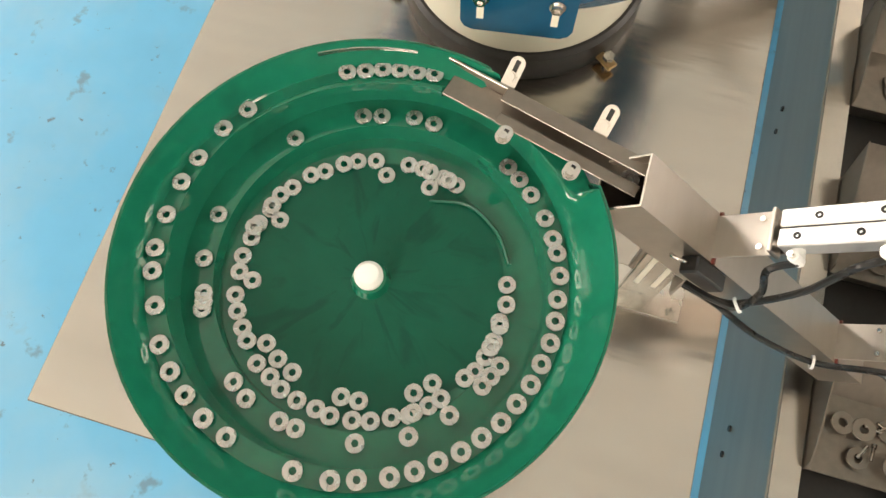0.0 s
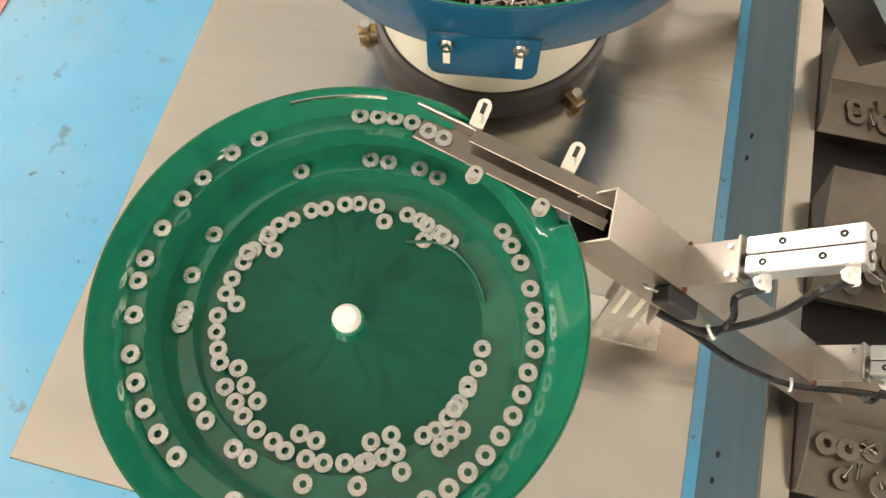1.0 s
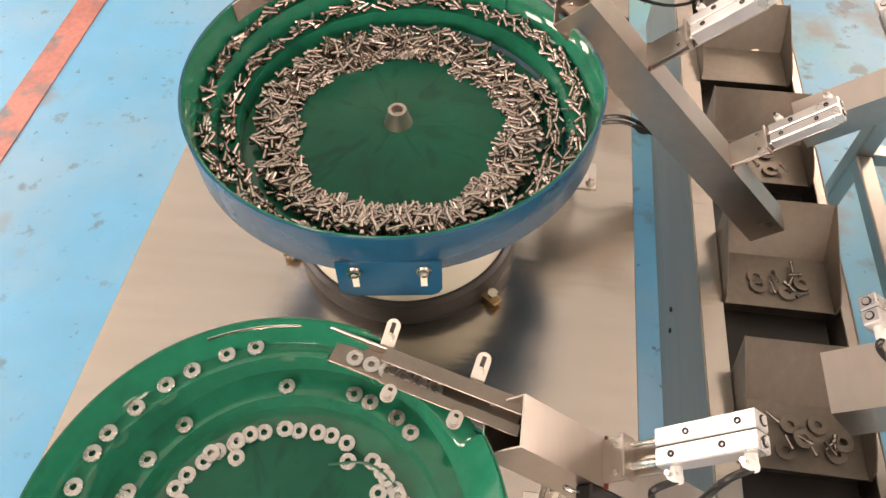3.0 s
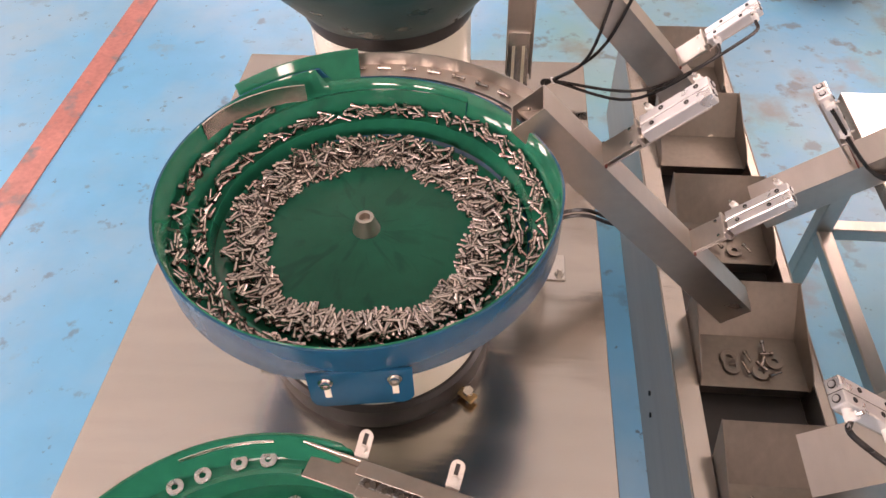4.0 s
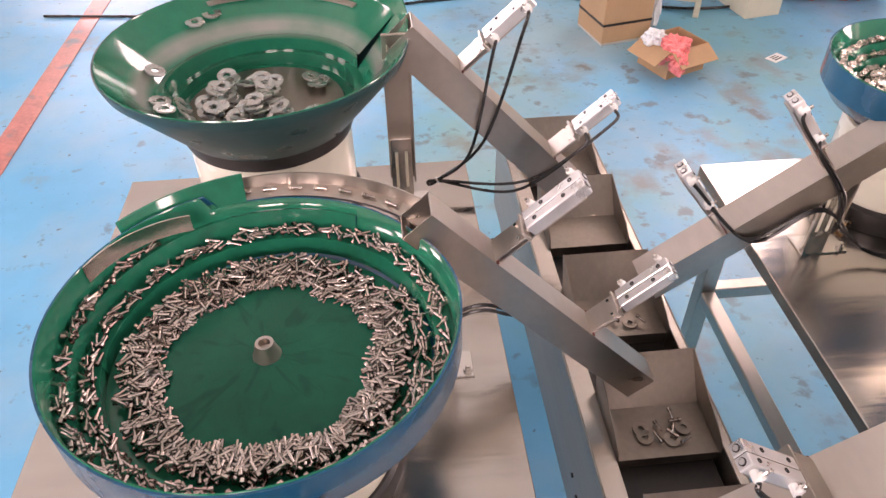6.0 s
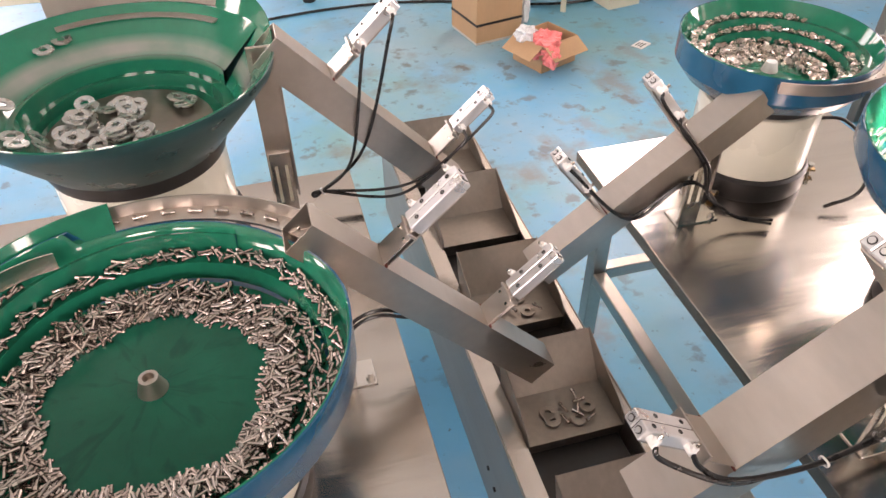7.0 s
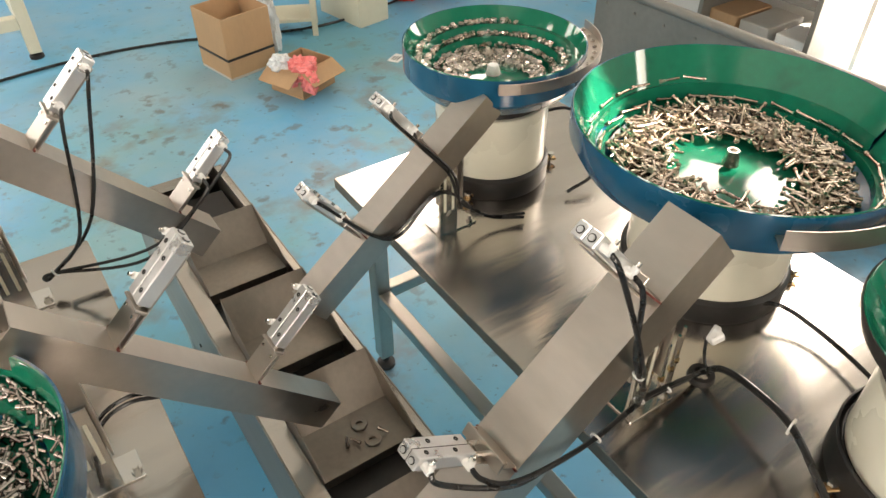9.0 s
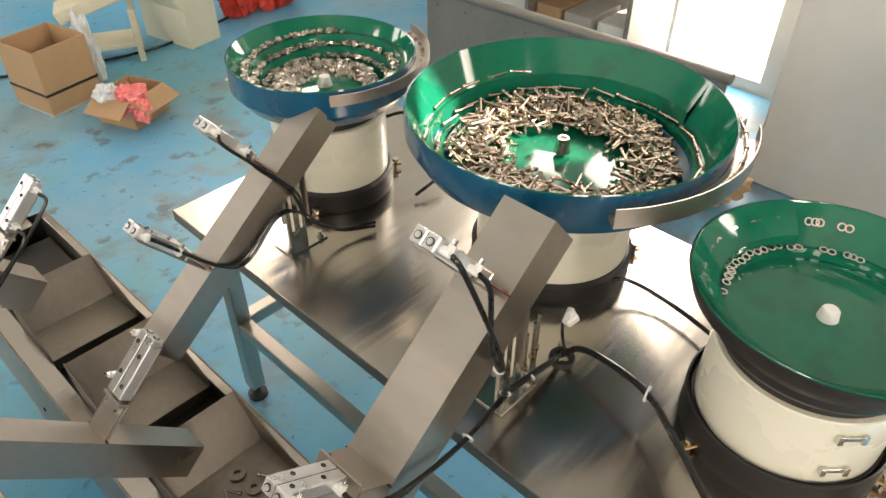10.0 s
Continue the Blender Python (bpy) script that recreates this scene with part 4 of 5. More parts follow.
def bolt_bowl():
    r = root("bolt_bowl", pose(EX, EY, TZ), "large green bowl heaped with long bolts, blue outside", "vibrating bowl")
    R, rim, fz = 0.286, 0.974 - TZ, 0.856 - TZ
    part("bowl", spiral_bowl(R, rim, fz, 0.205, 0.022, 0.030, 2, 330, 0.252, hump=0.012), GREEN, r, "green coated inside")
    part("outer_wall", lathe([(R, rim - 0.002), (R + 0.003, rim - 0.001), (R + 0.003, rim - 0.045), (R - 0.02, rim - 0.085), (0.16, rim - 0.135), (0, rim - 0.135)], 96), BLUE, r, "blue painted outside")
    feeder_base(r, 0.150, rim - 0.12, 195, False)
    tab(r, R + 0.0, rim - 0.03, 5, BLUE, 0.035, 0.04)
    part("centre_bolt", lathe([(0.016, fz + 0.02), (0.011, fz + 0.045), (0.011, fz + 0.048), (0.007, fz + 0.048), (0.007, fz + 0.036), (0, fz + 0.036)], 20), STEEL_BRIGHT, r)
    curved_track(r, R, rim - 0.03, 300, 228, STEEL, 0.030, 0.030)
    rnd = random.Random(6)
    poses = []
    for k in range(1300):
        a = rnd.uniform(0, 6.283)
        far = 0.5 + 0.5 * math.cos(a - radians(75))
        rr = 0.198 - abs(rnd.gauss(0, 0.030 + 0.034 * far))
        if rr < 0.100 or (far < 0.15 and rnd.random() < 0.45):
            continue
        z = TZ + fz + 0.006 + 0.026 * (1 - rr / 0.2) + rnd.uniform(0, 0.034) * min(1, max(0, (rr - 0.10) / 0.06)) * (0.4 + 0.6 * far)
        poses.append(lying(EX + rr * math.cos(a), EY + rr * math.sin(a), z, rnd.uniform(0, 360), rnd.uniform(-12, 25)))
    for k in range(46):
        s = 0.15 + 1.65 * k / 46 + rnd.uniform(-0.01, 0.01)
        a = radians(330) - 2 * math.pi * s
        rr = 0.205 + 0.022 * s + 0.012
        poses.append(lying(EX + rr * math.cos(a), EY + rr * math.sin(a), TZ + fz + 0.007 + 0.030 * s, math.degrees(a) + 90 + rnd.gauss(0, 6), rnd.uniform(-4, 6)))
    for k in range(7):
        a = radians(318 - 10 * k)
        poses.append(lying(EX + (R + 0.018) * math.cos(a), EY + (R + 0.018) * math.sin(a), TZ + rim - 0.024, math.degrees(a) + 90, 0))
    stuff("long_bolts", screw_template(0.0046, 0.005, 0.0029, 0.046, 10), poses, BOLT, "heap of long steel bolts in the large bowl", "bolts")


bolt_bowl()

# bowl F, few rings
FX, FY = 1.862, 0.286


def ring_bowl():
    r = root("ring_bowl", pose(FX, FY, TZ), "small flared green bowl with a few wire rings", "vibrating bowl")
    R, rim, fz = 0.195, 0.932 - TZ, 0.864 - TZ
    part("bowl", spiral_bowl(R, rim, fz, 0.128, 0.010, 0.016, 2, 40, 0.150, hump=0.006), GREEN, r, "green coated inside")
    part("outer_wall", lathe([(R, rim - 0.002), (R + 0.002, rim - 0.001), (R + 0.0025, rim - 0.004), (R - 0.006, rim - 0.030), (0.143, rim - 0.080), (0.139, rim - 0.092), (0, rim - 0.092)], 96), BLACK, r, "black rubber-coated outside")
    part("black_skirt", lathe([(0.1435, rim - 0.080), (0.147, rim - 0.073), (0.147, rim - 0.088), (0.1385, rim - 0.100)], 72), BLACK, r, "black rubber skirt")
    feeder_base(r, 0.137, rim - 0.092, 150, False)
    part("base_skirt", lathe([(0.1475, 0.0), (0.151, 0.0), (0.151, 0.058), (0.1475, 0.060)], 72, True), BLACK, r, "tall black rubber base")
    m = pose(0, 0, 0, 0, 0, 225)
    for z in (0.085, 0.155):
        la = part("latch", a_box(0.1372, 0.1415, -0.016, 0.016, z - 0.004, z + 0.004, m, 0.001), STEEL_BRIGHT, r, "bright drum latch")
        for s in (-1, 1):
            part("latch_ear", a_box(0.1372, 0.1445, s * 0.016 - 0.004, s * 0.016 + 0.004, z - 0.008, z + 0.008, m, 0.001), STEEL_BRIGHT, la)
    part("centre_bolt", lathe([(0.015, fz + 0.004), (0.0125, fz + 0.020), (0.010, fz + 0.023), (0, fz + 0.024)], 20), WHITE, r)
    rnd = random.Random(9)
    bm = lathe([(0.0042, 0), (0.0068, 0), (0.0068, 0.0015), (0.0042, 0.0015)], 14, True)
    me = bpy.data.meshes.new("wire_ring")
    bm.to_mesh(me)
    bm.free()
    me.materials.append(STEEL_BRIGHT)
    upper = [100, 98, 91, 89, 78, 76, 63, 61, 50, 34, 32, 29, 18, 15, 112, 114]
    lower = [98, 95, 92, 88, 84, 79, 74, 69, 64, 58, 52, 46, 41, 24, 20, 12, 9, 104, 101, 108, 5, 118]
    for k, deg in enumerate(upper + lower):
        a = radians(deg + rnd.uniform(-1, 1))
        up = k < len(upper)
        rr, z, tip = (0.1715, rim - 0.0225, 50) if up else (0.141 + rnd.uniform(-0.004, 0.002), fz + 0.019, rnd.uniform(4, 14))
        ob = new("wire_ring", me)
        ob.matrix_world = pose(FX + rr * math.cos(a), FY + rr * math.sin(a), TZ + z, 0, 0, deg) @ pose(0, 0, 0, 0, -tip, 0)
        tagged(ob, "small steel ring on the wall ledge of the green bowl" if up else "small steel ring on the green bowl track", "ring", "small rings")


ring_bowl()


# ---- chutes with pneumatic gates ----
GATES = []


def chute(name, xa, za, xb, zb, y0, y1, h, gates, post, label):
    """A square steel tube that runs down from (xa, za) to (xb, zb), the line of its top face; gates: distances along it."""
    r = root(name, pose(0, 0, 0), label, "chute", "chutes")
    d = Vector((xb - xa, 0, zb - za)).normalized()
    side = 1 if xb > xa else -1
    up = Vector((-d.z * side, 0, d.x * side))
    L = math.hypot(xb - xa, zb - za)
    # outline of the side in x and z, cut square at both ends
    top_a, top_b = Vector((xa, 0, za)), Vector((xb, 0, zb))
    low_a = top_a - up * h + d * 0.0
    low_b = top_b - up * h
    t = 0.002
    for y in (y0, y1):
        bm = bmesh.new()
        quad = [top_a, top_b, low_b, low_a]
        ya, yb = (y, y + t) if y == y0 else (y - t, y)
        v = [bm.verts.new((q.x, yy, q.z)) for yy in (ya, yb) for q in quad]
        for f in ((0, 1, 2, 3), (4, 7, 6, 5), (0, 4, 5, 1), (1, 5, 6, 2), (2, 6, 7, 3), (3, 7, 4, 0)):
            bm.faces.new([v[i] for i in f])
        bmesh.ops.recalc_face_normals(bm, faces=bm.faces)
        part("side_wall", bm, STEEL, r)
    for a, b, n_ in ((top_a, top_b, "top_plate"), (low_a, low_b, "bottom_plate")):
        bm = bmesh.new()
        off = -up * t if n_ == "top_plate" else up * t
        v = [bm.verts.new(Vector((q.x, yy, q.z)) + k * off) for k in (0, 1) for yy in (y0 + t, y1 - t) for q in (a, b)]
        for f in ((0, 1, 3, 2), (4, 6, 7, 5), (0, 4, 5, 1), (2, 3, 7, 6), (0, 2, 6, 4), (1, 5, 7, 3)):
            bm.faces.new([v[i] for i in f])
        bmesh.ops.recalc_face_normals(bm, faces=bm.faces)
        part(n_, bm, STEEL, r)
    # post down to the table
    if post:
        px, pz = post
        yc = (y0 + y1) / 2
        under = za + (px - xa) * (zb - za) / (xb - xa) - h * 1.35
        part("post", a_box(px - 0.025, px + 0.025, yc - 0.004, yc + 0.004, TZ + 0.06, under + 0.03, bevel=0.001), STEEL, r)
        part("post_flange", a_box(px + 0.025, px + 0.028, yc - 0.022, yc + 0.004, TZ + 0.06, under + 0.03), STEEL, r)
        low = part("slotted_foot", a_box(px - 0.022, px + 0.022, yc - 0.0115, yc - 0.0045, TZ + 0.004, TZ + 0.16, bevel=0.001), STEEL_BRIGHT, r, "slotted bright steel foot")
        for s in (-1, 1):
            part("slot", a_box(px + s * 0.010 - 0.003, px + s * 0.010 + 0.003, yc - 0.0122, yc - 0.0117, TZ + 0.04, TZ + 0.13), CREAM, low)
        foot = part("foot_plate", a_box(px - 0.04, px + 0.055, yc - 0.035, yc + 0.02, TZ, TZ + 0.004, bevel=0.001), STEEL_BRIGHT, r)
        for s in (-0.03, 0.045):
            part("foot_bolt", lathe([(0, 0), (0.008, 0), (0.008, 0.005), (0.0045, 0.005), (0.0045, 0.012), (0, 0.012)], 6, m=pose(px + s, yc - 0.022, TZ + 0.004)), STEEL_BRIGHT, foot)
    for gd in gates:
        s, size, port, flip = gd[:4]
        base = top_a + d * s
        base.y = (y0 + y1) / 2
        lean = gd[4] if len(gd) > 4 else 0
        out = Matrix.Rotation(radians(lean), 3, "Y") @ up
        GATES.append(gate(base, d, out, y1 - y0, size, port, flip))
    return r


def gate(base, d, up, w, size, port=-1, flip=False):
    """A slide gate on a chute: a plate in a slot, two rods and a twin-rod air cylinder."""
    x_axis = up  # outward
    y_axis = Vector((0, -1 if flip else 1, 0))
    z_axis = x_axis.cross(y_axis)
    m = Matrix((( x_axis.x, y_axis.x, z_axis.x, base.x), (x_axis.y, y_axis.y, z_axis.y, base.y), (x_axis.z, y_axis.z, z_axis.z, base.z), (0, 0, 0, 1)))
    r = root("slide_gate", m, "pneumatic slide gate with twin-rod aluminium cylinder on a chute", "slide gate", "slide gates")
    k = size
    pl = part("gate_plate", a_box(-0.040 * k, 0.058 * k, -w / 2 + 0.004, w / 2 - 0.004, -0.001, 0.001, bevel=0.0004), STEEL, r, "thin steel gate plate")
    part("end_block", a_box(0.0585 * k, 0.063 * k, -w / 2 + 0.004, w / 2 - 0.004, -0.010 * k, 0.010 * k, bevel=0.001), STEEL, pl)
    for s in (-1, 1):
        part("bolt", rod(bmesh.new(), (0.048 * k, s * (w / 2 - 0.012), 0.001), (0.048 * k, s * (w / 2 - 0.012), 0.004), 0.0028), STEEL_BRIGHT, pl)
        part("rod", rod(bmesh.new(), (0.063 * k, s * 0.010 * k, 0), (0.100 * k, s * 0.010 * k, 0), 0.004 * k), STEEL_BRIGHT, pl)
    part("slot_edge", a_box(0.0, 0.003, -w / 2 - 0.001, w / 2 + 0.001, -0.004, -0.0012), RED, r, "red seal in the gate slot")
    # carrier plate under the cylinder
    zl = -0.010 * k
    part("carrier", a_box(0.0, 0.160 * k, -0.017 * k, 0.017 * k, zl - 0.003 - 0.0005, zl - 0.0005, bevel=0.0006), STEEL, r)
    hw = 0.0190 * k
    bx0, bx1 = 0.068 * k, 0.172 * k
    body = bmesh.new()
    for s in (-1, 1):
        box(body, bx0, bx1, min(s * 0.0006, s * hw), max(s * 0.0006, s * hw), zl, 0.011 * k, None, 0.0016 * k)
    cyl = part("cylinder_body", body, ALU, r, "pale anodised twin cylinder body")
    part("groove", a_box(bx0 + 0.002, bx1 - 0.002, -0.001, 0.001, zl + 0.002, 0.0095 * k), DARK, cyl)
    for q in (0.25, 0.75):
        for s in (-1, 1):
            xx = bx0 + (bx1 - bx0) * (q + 0.08 * s)
            part("screw", lathe([(0.0012 * k, 0), (0.0035 * k, 0), (0.0035 * k, 0.0012), (0.0018 * k, 0.0012), (0.0012 * k, 0.0002)], 12, m=pose(xx, s * hw * 0.5, 0.011 * k)), DARK, cyl)
    for s in (-1, 1):
        part("end_cap", rod(bmesh.new(), (bx1, s * hw * 0.5, 0), (bx1 + 0.001, s * hw * 0.5, 0), 0.0055 * k), DARK, cyl, "dark bore end ring")
        part("end_plug", rod(bmesh.new(), (bx1 + 0.001, s * hw * 0.5, 0), (bx1 + 0.0022, s * hw * 0.5, 0), 0.0040 * k), ALU, cyl)
    for q in (bx0 + 0.016 * k, bx1 - 0.014 * k):
        ft = bmesh.new()
        rod(ft, (q, port * hw, 0), (q, port * (hw + 0.014 * k), 0), 0.0058 * k, 14)
        rod(ft, (q, port * (hw + 0.010 * k), -0.004 * k), (q, port * (hw + 0.010 * k), 0.010 * k), 0.0052 * k, 14)
        fit_ob = part("air_fitting", ft, WHITE, cyl, "white plastic elbow fitting")
        part("needle", rod(bmesh.new(), (q, port * (hw + 0.010 * k), 0.010 * k), (q, port * (hw + 0.010 * k), 0.017 * k), 0.0028 * k, 8), STEEL_BRIGHT, fit_ob)
    return r, pl, m, k, port * hw


CH_A = chute("washer_chute", 0.800, 0.906, 1.165, 0.563, 0.403, 0.455, 0.052, [(0.119, 0.965, -1, False), (0.415, 0.95, -1, False)], (0.86, 0), "brushed steel square chute from the washer bowl")
CH_B = chute("screw_chute", 0.842, 0.976, 1.228, 0.564, 0.958, 1.012, 0.058, [(0.134, 1.0, 1, False), (0.375, 0.96, 1, False)], (0.85, 0), "brushed steel square chute from the screw bowl")
CH_C = chute("large_washer_chute", 0.848, 1.038, 1.201, 0.660, 1.420, 1.487, 0.068, [(0.129, 1.05, -1, False), (0.415, 1.0, -1, False)], (0.815, 0), "brushed steel square chute from the conical bowl")
CH_D = chute("nut_chute", 1.695, 0.924, 1.270, 0.587, 1.180, 1.246, 0.060, [(0.145, 1.0, 1, True), (0.355, 1.0, 1, True)], (1.622, 0), "brushed steel square chute from the nut bowl")
CH_E = chute("bolt_chute", 1.642, 0.991, 1.215, 0.632, 0.602, 0.692, 0.080, [(0.116, 1.04, 1, True), (0.412, 1.0, 1, True, -16)], (1.61, 0), "wide brushed steel chute from the bolt bowl")


# ---- hoses and cables ----
def bundle(name, lines, r, label, ties=()):
    rt = root(name, pose(0, 0, 0), label, "hose")
    for pts in lines:
        part("hose", hose(pts, r, 8), TUBE, rt)
    for q, a in ties:
        part("cable_tie", lathe([(r * 1.8, -0.0015), (r * 2.3, -0.0015), (r * 2.3, 0.0015), (r * 1.8, 0.0015)], 14, True, m=pose(*q, *a)), WHITE, rt, "white cable tie")
    return rt


def gate_ports(g):
    r, pl, m, k, hw = g
    return [m @ Vector((q, hw + math.copysign(0.012 * k, hw), 0)) for q in (0.084 * k, 0.158 * k)]


def hoses():
    pa = [gate_ports(g) for g in GATES]
    hub_c = Vector((0.868, 1.455, 0.662))
    lines = []
    for p in pa[4] + pa[5]:
        mid = (p + hub_c) / 2 + Vector((0.02, -0.02, -0.07))
        lines.append([p, p + Vector((-0.01, -0.015, -0.03)), mid, hub_c + Vector((0.02, 0.0, 0.01)), hub_c])
    bundle("air_hose_bundle", lines, 0.0034, "black air hoses tied together on a chute", [((0.890, 1.453, 0.674), (0, 60, 0))])
    lines = []
    for n in range(2):
        up = Vector((0, 0.006 * n, 0.006 * n))
        lines.append([Vector((0.848, 0.962 - 0.02 * n, 0.66)), Vector((0.860, 0.985, 0.70)) + up, Vector((0.885, 0.995, 0.730)) + up, Vector((0.926, 0.995, 0.742)) + up, Vector((0.975, 0.998, 0.722)) + up, Vector((1.02, 0.996, 0.735)) + up])
    bundle("air_hose_bundle", lines, 0.0032, "two thin black air hoses under a chute")
    lines = []
    tie = Vector((0.930, 0.380, 0.785))
    for n, p in enumerate(pa[0]):
        lines.append([p, p + Vector((-0.02, -0.010, -0.010)), (p + tie) / 2 + Vector((0, -0.004, -0.008)), tie + Vector((0, 0.004 * n, 0)), Vector((0.905, 0.386, 0.775)), Vector((0.880, 0.396, 0.77))])
    for n, p in enumerate(pa[1]):
        lines.append([p, p + Vector((-0.01, -0.015, -0.015)), Vector((1.118, 0.384, 0.688 + 0.004 * n)), Vector((1.061, 0.384, 0.660)), Vector((0.985, 0.384, 0.697)), Vector((0.915, 0.386, 0.762)), Vector((0.880, 0.396, 0.765))])
    bundle("air_hose_bundle", lines, 0.0036, "black air hoses with white ties along a chute", [((0.930, 0.382, 0.785), (0, 60, 30)), ((1.061, 0.384, 0.660), (0, 80, 0))])
    r = root("sensor_box", pose(0.885, 0.394, 0.812, 0, 43, 0), "small dark sensor block on the chute side", "sensor")
    part("body", a_box(-0.026, 0.026, -0.009, 0.009, -0.010, 0.010, bevel=0.002), BLACK, r)
    part("wire", hose([(-0.026, 0, 0), (-0.040, -0.004, 0.004), (-0.048, -0.002, -0.004), (-0.040, 0.004, -0.010), (-0.026, 0.002, -0.008)], 0.0014, 6), STEEL_BRIGHT, r)
    hub_d = Vector((1.66, 1.165, 0.68))
    lines = [[p, p + Vector((0.010, -0.008, -0.03)), Vector((1.60 + 0.008 * n, 1.172, 0.79)), Vector((1.625, 1.168, 0.715)), hub_d, Vector((1.70, 1.15, 0.652)), Vector((1.76, 1.12, 0.646))] for n, p in enumerate(pa[6])]
    lines += [[p, p + Vector((0.012, 0.004, -0.012)), Vector((1.46, 1.173, 0.690 - 0.006 * n)), Vector((1.56, 1.173, 0.750 - 0.006 * n)), Vector((1.61, 1.172, 0.735)), hub_d, Vector((1.70, 1.15, 0.655)), Vector((1.77, 1.13, 0.646))] for n, p in enumerate(pa[7])]
    bundle("air_hose_bundle", lines, 0.0034, "black air hoses behind a chute post")
    hub_e = Vector((1.742, 0.618, 0.640))
    low = Vector((1.575, 0.612, 0.685))
    lines = []
    for n, p in enumerate(pa[8]):
        lines.append([p, p + Vector((0.01, -0.015, -0.03)), Vector((1.50 + 0.01 * n, 0.585, 0.86)), Vector((1.55, 0.592, 0.745)), low + Vector((0, 0, 0.007 * n)), Vector((1.66, 0.612, 0.668 + 0.005 * n)), hub_e])
    for n, p in enumerate(pa[9]):
        lines.append([p, p + Vector((0.01, -0.012, -0.02)), Vector((1.30, 0.588, 0.735 - 0.008 * n)), Vector((1.37, 0.588, 0.712)), Vector((1.47, 0.596, 0.692)), low + Vector((0.01, 0, -0.006 * n)), Vector((1.66, 0.615, 0.661)), hub_e])
    bundle("air_hose_bundle", lines, 0.0040, "black air hoses with white ties on the bolt chute", [((1.525, 0.590, 0.80), (10, 20, 0)), ((1.573, 0.610, 0.69), (0, 70, 30)), ((1.47, 0.596, 0.692), (0, 75, 10)), ((1.64, 0.612, 0.672), (0, 70, 10))])
    r = root("cable_grommet", pose(1.742, 0.618, TZ), "black rubber grommet where hoses pass through the table", "grommet")
    part("ring", lathe([(0.012, 0), (0.024, 0), (0.022, 0.007), (0.014, 0.007)], 24, True), BLACK, r)
    bundle("power_cable", [[hub_e, Vector((1.750, 0.590, 0.668)), Vector((1.745, 0.53, 0.682)), Vector((1.725, 0.45, 0.69)), Vector((1.668, 0.36, 0.69)), Vector((1.60, 0.24, 0.672)), Vector((1.56, 0.05, 0.641))]], 0.006, "thick black cable across the table", [((1.725, 0.45, 0.69), (90, 0, 10))])
    bundle("power_cable", [[(1.90, 0.672, 0.665), (1.955, 0.635, 0.668), (1.972, 0.562, 0.655), (1.955, 0.47, 0.655), (1.92, 0.40, 0.665)]], 0.0042, "black cable between two drums")
    r = root("cable_plugs", pose(1.79, 0.655, TZ), "pair of white cable plugs standing by the drum", "plug")
    part("lead", hose([(-0.03, -0.03, 0.004), (-0.02, -0.015, 0.02), (0, 0, 0.03)], 0.003), TUBE, r)
    part("plug", a_box(-0.009, 0.009, -0.007, 0.007, 0.026, 0.058, pose(0, 0, 0, 10, 8, 20), 0.003), WHITE, r)
    part("plug", a_box(0.014, 0.040, -0.012, 0.004, 0.018, 0.036, pose(0, 0, 0, 5, -25, -20), 0.003), WHITE, r)
    for x, y in ((1.668, 0.632), (1.690, 0.640), (1.640, 0.626)):
        r = root("threaded_rod", pose(x, y, TZ), "thin threaded steel rod with a nut standing on the table", "threaded rod", "threaded rods")
        part("rod", rod(bmesh.new(), (0, 0, 0), (0, 0, 0.13), 0.003, 8), STEEL_BRIGHT, r)
        part("nut", rod(bmesh.new(), (0, 0, 0.05), (0, 0, 0.056), 0.006, 6), BRASS, r)
    bundle("power_cable", [[(1.95, 1.30, 0.76), (2.01, 1.27, 0.76), (2.03, 1.20, 0.72), (1.98, 1.14, 0.67), (1.90, 1.14, 0.645)]], 0.004, "black cable looping from a drum")


hoses()

# ---- loose pieces in the buckets ----
big = bpy.data.meshes["large_washer"]
dull = big.copy()
dull.transform(Matrix.Scale(0.8, 4))
dull.materials.clear()
dull.materials.append(STEEL_RAW)
rnd = random.Random(3)
LOOSE = []
FILL = {1.045: (4, 7), 1.045 + PITCH: (2, 3), 1.045 - PITCH: (6, 7), 1.045 - 2 * PITCH: (9, 9), 1.045 - 3 * PITCH: (9, 9)}
for by, (discs, pins) in FILL.items():
    for k in range(discs):
        ob = new("large_washer", dull)
        lay = max(0, k - 3)
        ob.matrix_world = pose(BX + rnd.uniform(-0.065, 0.065), by - 0.150 + rnd.uniform(0.0, 0.055), BZ + 0.0022 + 0.0036 * lay, rnd.uniform(-5, 5) * min(1, lay), rnd.uniform(-5, 5) * min(1, lay), 0)
        tagged(ob, "large flat washer lying in a bucket", "washer", "washers in the buckets")
        LOOSE.append((ob, ob.matrix_world.copy()))
tpl = screw_template(0.0040, 0.005, 0.0024, 0.023)
me = bpy.data.meshes.new("loose_screw")
v, f = many(tpl, [Matrix()])
me.from_pydata(v, [], f)
me.materials.append(SCREW)
for by, (discs, pins) in FILL.items():
    for k in range(pins):
        ob = new("loose_screw", me)
        ob.matrix_world = lying(BX + rnd.uniform(-0.04, 0.06), by - 0.155 + rnd.uniform(0, 0.06), BZ + 0.007 + 0.002 * (k % 3), rnd.uniform(0, 360), rnd.uniform(-3, 3))
        tagged(ob, "steel screw lying in a bucket", "screw", "screws in the buckets")
        LOOSE.append((ob, ob.matrix_world.copy()))


